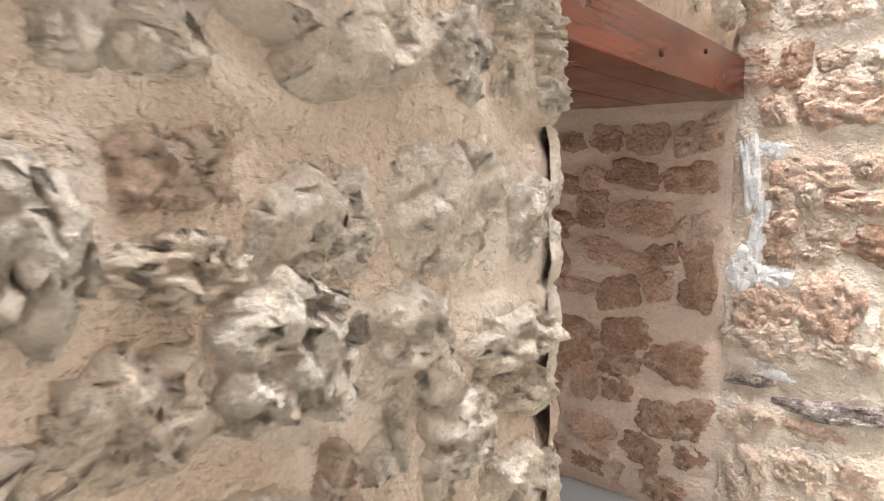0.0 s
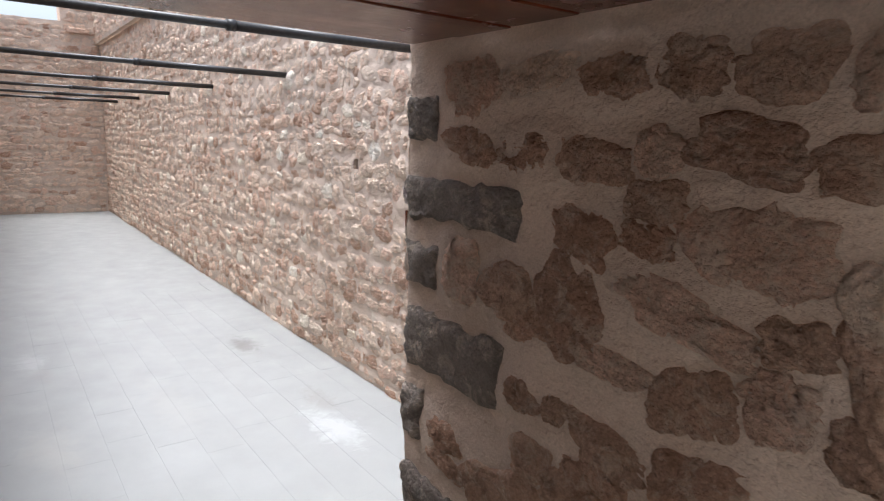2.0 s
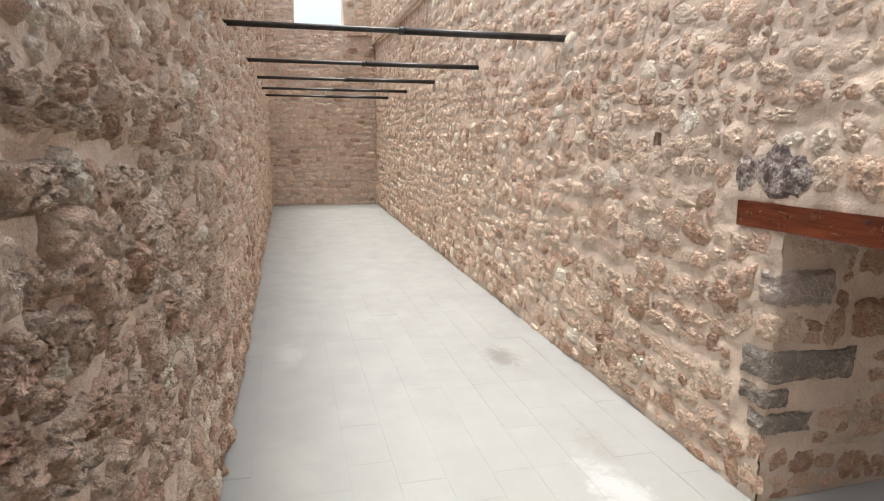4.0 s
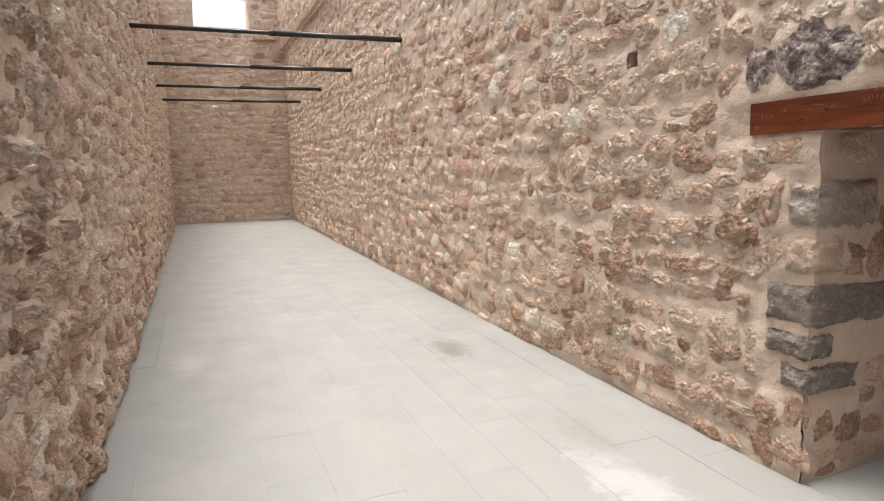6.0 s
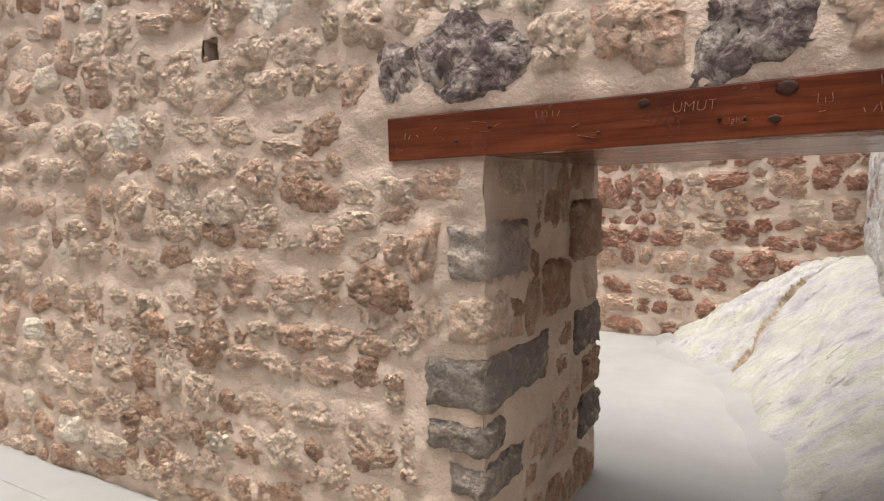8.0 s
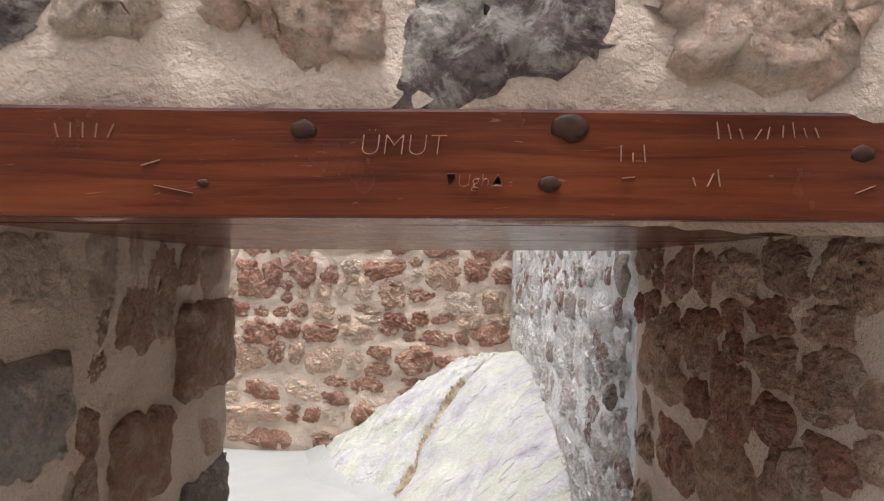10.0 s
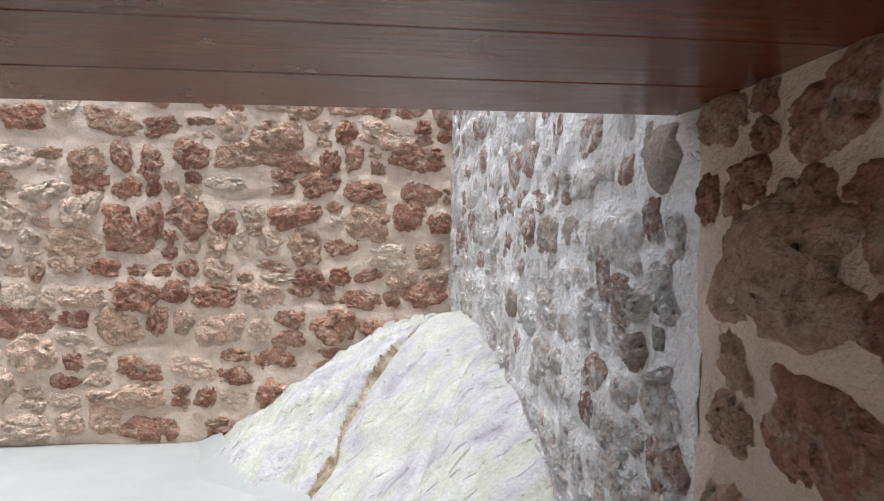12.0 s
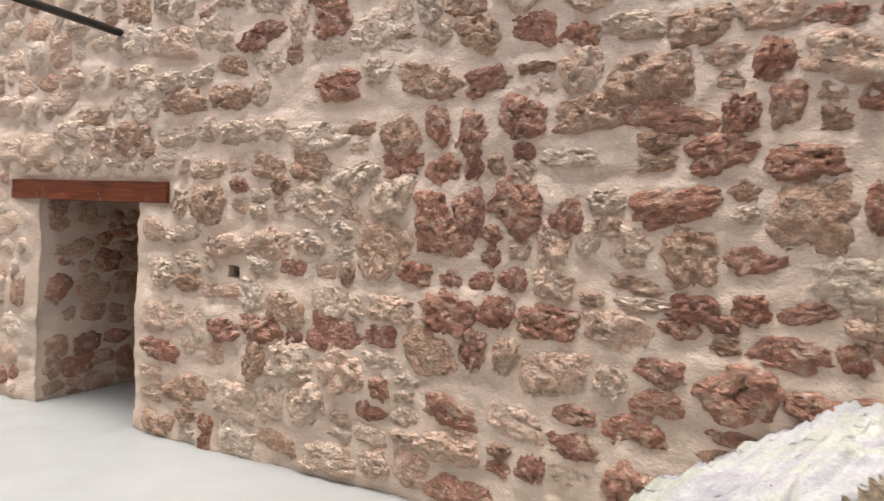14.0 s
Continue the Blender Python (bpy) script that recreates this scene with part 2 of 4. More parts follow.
# ---- geometry helpers ----
def lattice(p, seed):
    """Smooth value noise in -1..1 at the points p (N, 3)."""
    i = np.floor(p).astype(np.int64)
    f = p - i
    f = f * f * (3 - 2 * f)
    out = np.zeros(len(p))
    for dx in (0, 1):
        for dy in (0, 1):
            for dz in (0, 1):
                q = (i[:, 0] + dx) * 73856093 ^ (i[:, 1] + dy) * 19349663 ^ (i[:, 2] + dz) * 83492791 ^ seed * 2654435761
                q = (q ^ (q >> 13)) * 1274126177
                q = (q ^ (q >> 16)) & 0xFFFF
                w = np.where(dx, f[:, 0], 1 - f[:, 0]) * np.where(dy, f[:, 1], 1 - f[:, 1]) * np.where(dz, f[:, 2], 1 - f[:, 2])
                out += w * (q / 32767.5 - 1)
    return out


def fractal(p, scale, octaves, seed=1, gain=0.55):
    out, a = np.zeros(len(p)), 1.0
    for o in range(octaves):
        out += a * lattice(p * scale * 2 ** o + 17.3 * o, seed + o)
        a *= gain
    return out


def mesh_object(name, verts, faces, materials, parent=None, smooth=True, index=None):
    me = bpy.data.meshes.new(name)
    me.from_pydata([tuple(v) for v in verts], [], [tuple(f) for f in faces])
    for m in materials:
        me.materials.append(m)
    if index is not None:
        me.polygons.foreach_set("material_index", index)
    me.polygons.foreach_set("use_smooth", [smooth] * len(me.polygons))
    me.update()
    ob = new(name, me)
    if parent:
        ob.parent = parent
    return ob


def part(name, bm, material, parent, label="", smooth=False):
    """Links a bmesh as one mesh object under a thing or a part."""
    me = bpy.data.meshes.new(name)
    bm.to_mesh(me)
    bm.free()
    me.materials.append(material)
    if smooth:
        me.polygons.foreach_set("use_smooth", [True] * len(me.polygons))
    ob = new(name, me)
    ob.parent = parent
    return tagged(ob, label)


def box(lo, hi, bevel=0.0, segments=2):
    bm = bmesh.new()
    bmesh.ops.create_cube(bm, size=1.0)
    lo, hi = Vector(lo), Vector(hi)
    for v in bm.verts:
        v.co = Vector([lo[i] + (v.co[i] + 0.5) * (hi[i] - lo[i]) for i in range(3)])
    if bevel:
        bmesh.ops.bevel(bm, geom=bm.edges[:], offset=bevel, segments=segments, affect="EDGES", profile=0.6)
    return bm


class Shell:
    """Collects uneven rectangular faces of one wall into one mesh."""

    def __init__(self, amp):
        self.v, self.f, self.n, self.amp = [], [], 0, amp

    def face(self, origin, u, v, U, V, res, holes=(), amp=None, stones=(), swell_by=0.5, fade=0.0):
        """A grid from origin along u and v; holes are (u0, u1, v0, v1); the mortar swells towards its stones."""
        cuts = sorted({0.0, U, *[h for hole in holes for h in hole[:2] if 0 < h < U]})
        rows = sorted({0.0, V, *[h for hole in holes for h in hole[2:] if 0 < h < V]})

        def spread(c):
            out = [np.linspace(a, b, max(1, round((b - a) / res)), endpoint=False) for a, b in zip(c, c[1:])]
            return np.concatenate(out + [[c[-1]]])
        us, vs = spread(cuts), spread(rows)
        gu, gv = np.meshgrid(us, vs)
        p = np.array(origin) + gu.reshape(-1, 1) * np.array(u) + gv.reshape(-1, 1) * np.array(v)
        a = self.amp if amp is None else amp
        if fade:  # smoother towards the corner
            a = a * np.clip((U - gu.ravel()) / fade, 0.42, 1.0)
        flat = p.copy()
        for axis in range(3):
            p[:, axis] += a * (fractal(flat, 3.1, 3, 11 + 7 * axis) * 0.6 + 0.34 * fractal(flat, 13, 3, 51 + 7 * axis, 0.65))
        if stones:
            n = np.cross(np.array(u, float), np.array(v, float))
            o = np.array(origin, float)
            swell = np.zeros((len(vs), len(us)))
            for cu, cv, w, h, tilt, d in stones:
                su, sv = cu - float(np.dot(o, u)), cv - float(np.dot(o, v))
                i0, i1 = np.searchsorted(us, (su - 1.08 * w, su + 1.08 * w))
                j0, j1 = np.searchsorted(vs, (sv - 1.12 * h, sv + 1.12 * h))
                if i0 >= i1 or j0 >= j1:
                    continue
                rr = (abs((us[i0:i1] - su) / (0.78 * w))[None, :] ** 3 + abs((vs[j0:j1] - sv) / (0.82 * h))[:, None] ** 3) ** (1 / 3)
                t = np.clip(2.2 - rr * 1.6, 0, 1)
                swell[j0:j1, i0:i1] = np.maximum(swell[j0:j1, i0:i1], swell_by * d * t * t * (3 - 2 * t))
            p += swell.reshape(-1, 1) * n
        w = len(us)
        mu, mv = (us[:-1] + us[1:]) / 2, (vs[:-1] + vs[1:]) / 2
        for j in range(len(vs) - 1):
            for i in range(w - 1):
                if any(h[0] < mu[i] < h[1] and h[2] < mv[j] < h[3] for h in holes):
                    continue
                q = self.n + j * w + i
                self.f.append((q, q + 1, q + w + 1, q + w))
        self.v.append(p)
        self.n += len(p)
        return self

    def cavity(self, at, u, v, du, dv, depth):
        """A small pocket behind a hole whose middle is at."""
        u, v = Vector(u), Vector(v)
        back = u.cross(v) * -depth
        o = Vector(at) - u * du / 2 - v * dv / 2
        for a, p, q, lp, lq in ((o + back, u, v, du, dv), (o, u, back / depth, du, depth), (o + v * dv, u, back / depth, du, depth), (o, v, back / depth, dv, depth), (o + u * du, v, back / depth, dv, depth)):
            self.face(tuple(a), tuple(p), tuple(q), lp, lq, 0.03, (), 0.008)
        return self

    def build(self, name, material, label):
        ob = mesh_object(name, np.concatenate(self.v), self.f, [material])
        return tagged(ob, label, "wall", kind="structure")


def stone_template(seed, grid, rough):
    """An irregular rough-hewn stone face, one unit wide, high and deep; its rim sinks into the mortar."""
    rng = random.Random(seed)
    t = np.linspace(-1, 1, grid)
    gx, gy = np.meshgrid(t, t)
    x, y = gx.ravel(), gy.ravel()
    ring = np.maximum(abs(x), abs(y))
    ang = np.arctan2(y, x)
    e = 1.9 + 1.7 * rng.random()
    r = (abs(np.cos(ang)) ** e + abs(np.sin(ang)) ** e) ** (-1 / e)
    for kk in range(2, 9):
        r *= 1 + 0.27 / kk * rng.uniform(0.3, 1) * np.cos(kk * ang + rng.uniform(0, 6.28))
    px, py = 0.5 * ring * r * np.cos(ang), 0.5 * ring * r * np.sin(ang)
    z = 1.35 * (1 - ring ** rng.uniform(3.6, 7.0)) - 0.35
    for _ in range(4):  # hewn facets
        turn = rng.uniform(0, 6.28)
        z = np.minimum(z, 1.0 + rng.uniform(-0.1, 0.25) - rng.uniform(0.2, 0.95) * (px * math.cos(turn) + py * math.sin(turn) + rng.uniform(-0.1, 0.1)))
    p = np.stack([px, py, z], 1)
    soft = np.clip((1 - ring) * 5, 0, 1)
    q = np.stack([px * 1.6, py, np.full_like(px, seed * 3.7)], 1)
    crumb = 0.2 * fractal(q, 3.6, 4, 5, 0.75) - 0.5 * np.clip(fractal(q + 3.1, 9.5, 2, 15) - 0.2, 0, 1) - 0.3 * abs(fractal(q, 7.0, 2, 35, 0.7))
    p[:, 2] += soft * rough * (crumb + 0.16)
    p[:, 0] += soft * rough * 0.06 * fractal(q, 8, 2, 23)
    p[:, 1] += soft * rough * 0.06 * fractal(q, 8, 2, 29)
    f = [(j * grid + i, j * grid + i + 1, (j + 1) * grid + i + 1, (j + 1) * grid + i) for j in range(grid - 1) for i in range(grid - 1)]
    return p, f


COARSE = [stone_template(s, 10, 0.6) for s in range(18)]
FINE = [stone_template(40 + s, 22, 0.85) for s in range(32)]
stone_meshes = {}


def stone_mesh(which, material):
    key = (which, material.name)
    if key not in stone_meshes:
        p, f = FINE[which]
        me = bpy.data.meshes.new("stone")
        me.from_pydata(p.tolist(), [], f)
        me.materials.append(material)
        me.polygons.foreach_set("use_smooth", [True] * len(f))
        stone_meshes[key] = me
    return stone_meshes[key]


def trim(a, holes):
    """The stone's extent (u0, u1, v0, v1) cut back to clear the holes, or None."""
    u0, u1, v0, v1 = a
    for h in holes:
        if u1 <= h[0] or u0 >= h[1] or v1 <= h[2] or v0 >= h[3]:
            continue
        cuts = [(h[0] - u0, "r"), (u1 - h[1], "l")]
        up, down = v1 - h[3], h[2] - v0
        if max(up, down) > 0.6 * (v1 - v0):
            if up > down:
                v0 = h[3]
            else:
                v1 = h[2]
            continue
        room, way = max(cuts)
        if room < 0.055:
            return None
        if way == "r":
            u1 = h[0]
        else:
            u0 = h[1]
    return u0, u1, v0, v1


def courses(rng, U0, U1, V0, V1, width, height, joint, holes=()):
    """Uneven courses of rubble: centre, size and tilt of each stone."""
    out, v = [], V0
    while v < V1 - 0.4 * height:
        h = height * rng.uniform(0.75, 1.3)
        u = U0 - rng.uniform(0, width)
        wob, ph = rng.uniform(0.015, 0.05), rng.uniform(0, 6.28)
        while u < U1:
            w = min(width * rng.choice((0.45, 0.6, 0.75, 0.9, 1.05, 1.3, 1.6)) * rng.uniform(0.85, 1.15), 1.75 * h)
            w = max(w, 0.7 * h)
            hh = h * rng.uniform(0.6, 1.12)
            cv = v + h / 2 + wob * math.sin(u * 1.7 + ph) + rng.uniform(-0.2, 0.2) * h
            a = trim((max(u, U0) + joint / 2, min(u + w, U1) - joint / 2, cv - hh / 2, cv + hh / 2), holes)
            u += w
            if a is None or a[1] - a[0] < 0.5 * (a[3] - a[2]) or a[3] - a[2] < 0.04:
                continue
            cu, cv, ww, hh = (a[0] + a[1]) / 2, (a[2] + a[3]) / 2, a[1] - a[0], a[3] - a[2]
            if ww < 0.8 * width and hh > 0.8 * height and rng.random() < 0.4:
                out.append((cu, cv + hh * 0.27, ww, hh * 0.48, rng.uniform(-12, 12)))
                out.append((cu + rng.uniform(-0.02, 0.02), cv - hh * 0.27, ww, hh * 0.44, rng.uniform(-12, 12)))
            elif ww < 0.6 * hh:  # a narrow gap is filled by two small stones
                turn = rng.uniform(-9, 9)
                out.append((cu, cv + hh * 0.26, ww, hh * 0.46, turn))
                out.append((cu, cv - hh * 0.26, ww, hh * 0.46, -turn))
            else:
                out.append((cu, cv, ww, hh - joint * 0.3, rng.uniform(-15, 15)))
        v += h
    return out


def deepen(rng, stones, proud):
    """Gives each stone the depth by which it stands proud."""
    return [(*g[:5], rng.uniform(*proud) * (0.7 + 0.5 * min(1.5, g[3] / 0.15))) for g in stones]


def lay(wall, rng, origin, u, v, stones, palette, near=None, limit=285):
    """Sets the stones on one face of a wall: those in the near stretch as pieces, the rest joined."""
    o, u, v = Vector(origin), Vector(u), Vector(v)
    n = u.cross(v)
    far = {}
    count = 0
    for cu, cv, w, h, tilt, d in stones:
        m = palette(cu, cv, rng)
        c, s = math.cos(radians(tilt)), math.sin(radians(tilt))
        ax, ay = (u * c + v * s) * w * 1.28, (v * c - u * s) * h * 1.32
        if rng.random() < 0.5:
            ax, ay = -ax, -ay
        at = o + u * cu + v * cv
        az = n * d
        if near and near[0] < cu < near[1] and near[2] < cv < near[3] and count < limit:
            count += 1
            ob = new("stone", stone_mesh(rng.randrange(len(FINE)), m))
            ob.parent = wall
            ob.matrix_world = Matrix(((ax.x, ay.x, az.x, at.x), (ax.y, ay.y, az.y, at.y), (ax.z, ay.z, az.z, at.z), (0, 0, 0, 1)))
        else:
            bank = far.setdefault(m.name, (m, [], []))
            p, f = COARSE[rng.randrange(len(COARSE))]
            k0 = sum(len(x) for x in bank[1])
            bank[1].append(p[:, :1] * np.array(ax) + p[:, 1:2] * np.array(ay) + p[:, 2:] * np.array(az) + np.array(at))
            bank[2].append(np.array(f) + k0)
    if far:
        vs, fs, idx, mats, base = [], [], [], [], 0
        for i, (m, pv, pf) in enumerate(far.values()):
            pv, pf = np.concatenate(pv), np.concatenate(pf) + base
            base += len(pv)
            vs.append(pv), fs.append(pf), mats.append(m)
            idx += [i] * len(pf)
        ob = mesh_object("rubble_stones", np.concatenate(vs), np.concatenate(fs).tolist(), mats, wall, True, idx)
        tagged(ob, kind="stuff")


def blend(*weights):
    """A palette: materials by weight."""
    mats, w = [m for m, _ in weights], [x for _, x in weights]
    return lambda cu, cv, rng: rng.choices(mats, w)[0]


def corridor_mix(cu, cv, rng):
    """Browner stones in the lower courses."""
    low = max(0.0, min(1.0, (1.1 - cv) / 0.9))
    return rng.choices((M_PALE, M_PINK, M_BROWN, M_CREAM), (58 - 26 * low, 28, 10 + 34 * low, 4))[0]


P_CORRIDOR = corridor_mix
P_CREAM = blend((M_CREAM, 85), (M_PALE, 15))
P_ROOM1 = blend((M_PINK, 50), (M_PALE, 40), (M_BROWN, 6))
# weighted to brown, so the doorway sides look deeper in shade
P_REVEAL = blend((M_PINK, 34), (M_BROWN, 58), (M_PALE, 8))


def limed_mix(cu, cv, rng):
    """Redder stones show through the limewash higher up."""
    up = max(0.0, min(1.0, (cv - 1.2) / 0.8))
    return rng.choices((M_LIMED, M_LIMED_RED, M_ASH), (80 - 35 * up, 8 + 42 * up, 5))[0]


def quoin(wall, lo, hi, material, seed):
    """A squared corner block with hammered faces and worn edges."""
    bm = box(lo, hi)
    bmesh.ops.subdivide_edges(bm, edges=bm.edges[:], cuts=12, use_grid_fill=True)
    c = (Vector(lo) + Vector(hi)) / 2
    half = (Vector(hi) - Vector(lo)) / 2
    for vert in bm.verts:
        r = [abs(vert.co[i] - c[i]) / half[i] for i in range(3)]
        edge = sorted(r)[1]
        pull = 0.03 * max(0.0, (edge - 0.55) / 0.45) ** 2
        vert.co += (c - vert.co).normalized() * pull
        vert.co += Vector([noise.fractal(vert.co * 16 + Vector((seed * 5.1, a * 9.0, 0)), 0.8, 2.0, 4) * 0.016 for a in range(3)])
    return part("quoin", bm, material, wall, smooth=True)


# ---- plan ----
FRONT_A, BACK_A, FACE_A = 0.93, -0.62, 0.995
Y_LEFT, Y_RIGHT1 = -0.06, 1.33
FRONT_B, BACK_B = 3.40, 4.83
JAMB_B, RIGHT3, SIDE3 = -3.40, -1.89, 4.71
END, BACK3, LEFT3 = -21.3, 8.22, -13.0
FLOOR1, FLOOR3 = 1.15, 0.10
HEAD_A, HEAD_B, HEAD_C = 2.93, 1.80, 1.72
X, Y, Z = (1, 0, 0), (0, 1, 0), (0, 0, 1)
NX, NY = (-1, 0, 0), (0, -1, 0)

# ---- where the stones lie, face by face ----
r = random.Random(21)
ABOVE = [(-3.76, 2.08, 0.19, 0.21, 5, M_PURPLE), (-3.45, 2.10, 0.44, 0.25, -4, M_PURPLE), (-3.13, 2.11, 0.19, 0.18, 8, M_PALE), (-2.86, 2.10, 0.29, 0.24, -12, M_PINK),
         (-2.52, 2.07, 0.34, 0.24, 4, M_PURPLE), (-2.16, 2.08, 0.34, 0.27, -6, M_PINK), (-3.40, 2.29, 0.18, 0.09, 3, M_CREAM), (-3.20, 2.28, 0.15, 0.12, 30, M_CREAM), (-2.99, 2.31, 0.16, 0.13, 0, M_PALE), (-2.72, 2.32, 0.24, 0.13, 10, M_PINK),
         (-3.66, 2.30, 0.22, 0.14, 6, M_PALE), (-2.40, 2.33, 0.27, 0.13, -5, M_PALE), (-1.8, 2.05, 0.28, 0.24, 5, M_PALE), (-3.96, 2.05, 0.18, 0.18, 2, M_PINK), (-3.92, 2.29, 0.2, 0.15, -5, M_PALE), (-2.68, 2.25, 0.12, 0.08, 0, M_CREAM)]
above_b = deepen(r, [(g[0], g[1] + 0.035 + 0.018 * (g[0] + 3.8), *g[2:5]) for g in ABOVE], (0.026, 0.042))
holes_b = [(JAMB_B - 0.02, RIGHT3 + 0.1, -1, 2.1), (-3.70, RIGHT3 + 0.1, -1, 1.62), (-4.05, RIGHT3 + 0.3, 1.74, 2.43), (-4.87, -4.74, 2.27, 2.39), (-9.0, 0, 4.66, 6), (-5.0, 0, 3.72, 6)]
face_b = deepen(r, courses(r, END, -0.7, 0.0, 5.1, 0.25, 0.16, 0.026, holes_b), (0.018, 0.038))
extra_b = deepen(r, [(-3.60, 1.69, 0.22, 0.13, 4), (-3.62, 0.30, 0.17, 0.14, 0), (-3.48, 0.14, 0.16, 0.17, 5), (-3.63, 0.12, 0.15, 0.18, 0), (-3.46, 0.36, 0.12, 0.16, 0), (-3.64, 1.17, 0.12, 0.16, 0), (-3.66, 1.42, 0.14, 0.2, 0)], (0.02, 0.035))
high_b = deepen(r, courses(r, END, -13.1, 5.16, 6.8, 0.3, 0.17, 0.04), (0.02, 0.04))
jamb_b = deepen(r, courses(r, FRONT_B + 0.05, BACK_B - 0.03, 0.03, 1.78, 0.19, 0.17, 0.03,
                [(3.3, 3.83, 1.28, 1.58), (3.3, 3.62, 1.05, 1.3), (3.3, 4.08, 0.78, 1.07), (3.3, 3.58, 0.6, 0.8), (3.3, 3.78, 0.44, 0.63), (4.38, 4.9, 0.76, 1.08), (4.46, 4.9, 0.3, 0.58), (4.32, 4.9, 1.26, 1.66), (4.5, 4.9, 0.55, 0.8), (3.94, 4.33, 1.05, 1.36)]), (0.012, 0.020))
r = random.Random(22)
face_l = deepen(r, courses(r, 0.65, -END, 0.0, 5.1, 0.19, 0.13, 0.022, [(0, 5.0, 3.95, 6), (0, 8.0, 4.62, 6)]), (0.035, 0.080))
high_l = deepen(r, courses(r, 13.05, -END, 5.12, 6.8, 0.3, 0.16, 0.03), (0.03, 0.06))
r = random.Random(23)
face_e = deepen(r, courses(r, Y_LEFT, FRONT_B, 0.0, 6.8, 0.34, 0.17, 0.02, [(0.8, 2.45, 5.62, 6.8)]), (0.02, 0.04))
r = random.Random(24)
face_a = deepen(r, courses(r, -2.6, -0.27, 1.2, 3.5, 0.20, 0.15, 0.014) + courses(r, -0.19, 1.30, HEAD_A + 0.22, 3.5, 0.22, 0.15, 0.02), (0.042, 0.07))
face_a, face_head = [g for g in face_a if g[0] < -0.2], [g for g in face_a if g[0] >= -0.2]
corner_a = deepen(r, [(r.uniform(-0.005, 0.025), 1.25 + 0.155 * i, r.uniform(0.10, 0.14), r.uniform(0.10, 0.14), r.uniform(-12, 12)) for i in range(14)], (0.016, 0.028))
jamb_a = deepen(r, courses(r, -FRONT_A + 0.02, -BACK_A, 1.0, 2.9, 0.24, 0.17, 0.03), (0.02, 0.04))
r = random.Random(25)
q1 = [(0.40, 0.70, 2.57, 2.79), (0.02, 0.70, 2.32, 2.53), (0.39, 0.70, 2.09, 2.32), (0.08, 0.70, 1.80, 2.09), (0.46, 0.70, 1.53, 1.81), (0.11, 0.70, 1.24, 1.5)]
jamb_r1 = deepen(r, courses(r, -0.90, -BACK_A, 1.17, 2.87, 0.25, 0.17, 0.022, q1), (0.020, 0.032))
streak = deepen(r, [(-1.00, 2.62, 0.065, 0.28, 6), (-1.04, 2.40, 0.06, 0.24, -8), (-0.99, 2.24, 0.12, 0.15, 10), (-1.09, 2.22, 0.14, 0.09, 0), (-1.06, 2.70, 0.14, 0.08, -6), (-1.10, 1.86, 0.18, 0.08, -8)], (0.016, 0.022))
face_r1 = deepen(r, courses(r, -5.0, -0.92, 1.17, 3.8, 0.25, 0.165, 0.026, [(-1.06, -0.95, 2.18, 2.78), (-1.12, -0.95, 1.77, 1.83), (-1.52, -1.16, 1.69, 1.78), (-1.68, -1.42, 2.55, 2.65)]), (0.020, 0.038))
jamb_r1, streak, face_r1 = [[(-g[0], *g[1:]) for g in x] for x in (jamb_r1, streak, face_r1)]
r = random.Random(26)
face_3 = deepen(r, courses(r, LEFT3, RIGHT3, 0.12, 3.7, 0.30, 0.195, 0.036, [(-8.14, -6.3, 1.66, 1.92), (-7.9, -6.55, -1, 1.8), (-5.8, -5.66, 1.2, 1.36)]), (0.030, 0.054))
jamb_3 = deepen(r, courses(r, BACK3 + 0.05, BACK3 + 1.8, 0.12, 1.7, 0.30, 0.20, 0.02), (0.02, 0.04))
r = random.Random(27)
jamb_r3 = deepen(r, courses(r, -SIDE3 - 0.02, -FRONT_B - 0.02, 0.05, 1.80, 0.24, 0.19, 0.03), (0.020, 0.032))
face_r3 = deepen(r, courses(r, -BACK3, -SIDE3 - 0.06, 0.15, 3.7, 0.20, 0.15, 0.022, [(-5.05, -4.82, 1.18, 1.42)]), (0.015, 0.030))

# wall with the first doorway, its outer face beside the camera's start
s = Shell(0.02)
s.face((FACE_A, -1.9, 0.9), Y, Z, 1.63, 2.62, 0.0125, (), 0.02, face_a, 0.5, 0.2)
s.face((FACE_A, -0.272, 0.9), (-0.707, 0.707, 0), Z, 0.102, 2.62, 0.0125, (), 0.0084)
s.face((FRONT_A - 0.02, -0.25, 3.04), Y, Z, 1.70, 0.48, 0.02, (), 0.016, face_head, 0.4)
s.face((FACE_A, -6.0, 0.9), Y, Z, 4.12, 2.62, 0.06, (), 0.03, face_a, 0.5)
s.face((FRONT_A, -0.20, 0.0), NX, Z, FRONT_A - BACK_A + 0.06, 3.0, 0.03, (), None, jamb_a)
s.face((BACK_A, 3.4, HEAD_A + 0.05), NY, Z, 3.46, 0.55, 0.1)
s.face((BACK_A, 3.4, -0.1), NY, Z, 3.4 - Y_RIGHT1, 3.2, 0.06)
s.face((FRONT_A, -6.0, 3.5), Y, NX, 7.33, 1.55, 0.2)
wall_a = s.build("wall_east", M_MORTAR_CREAM, "thick cream rubble wall with a low doorway and wooden lintel")

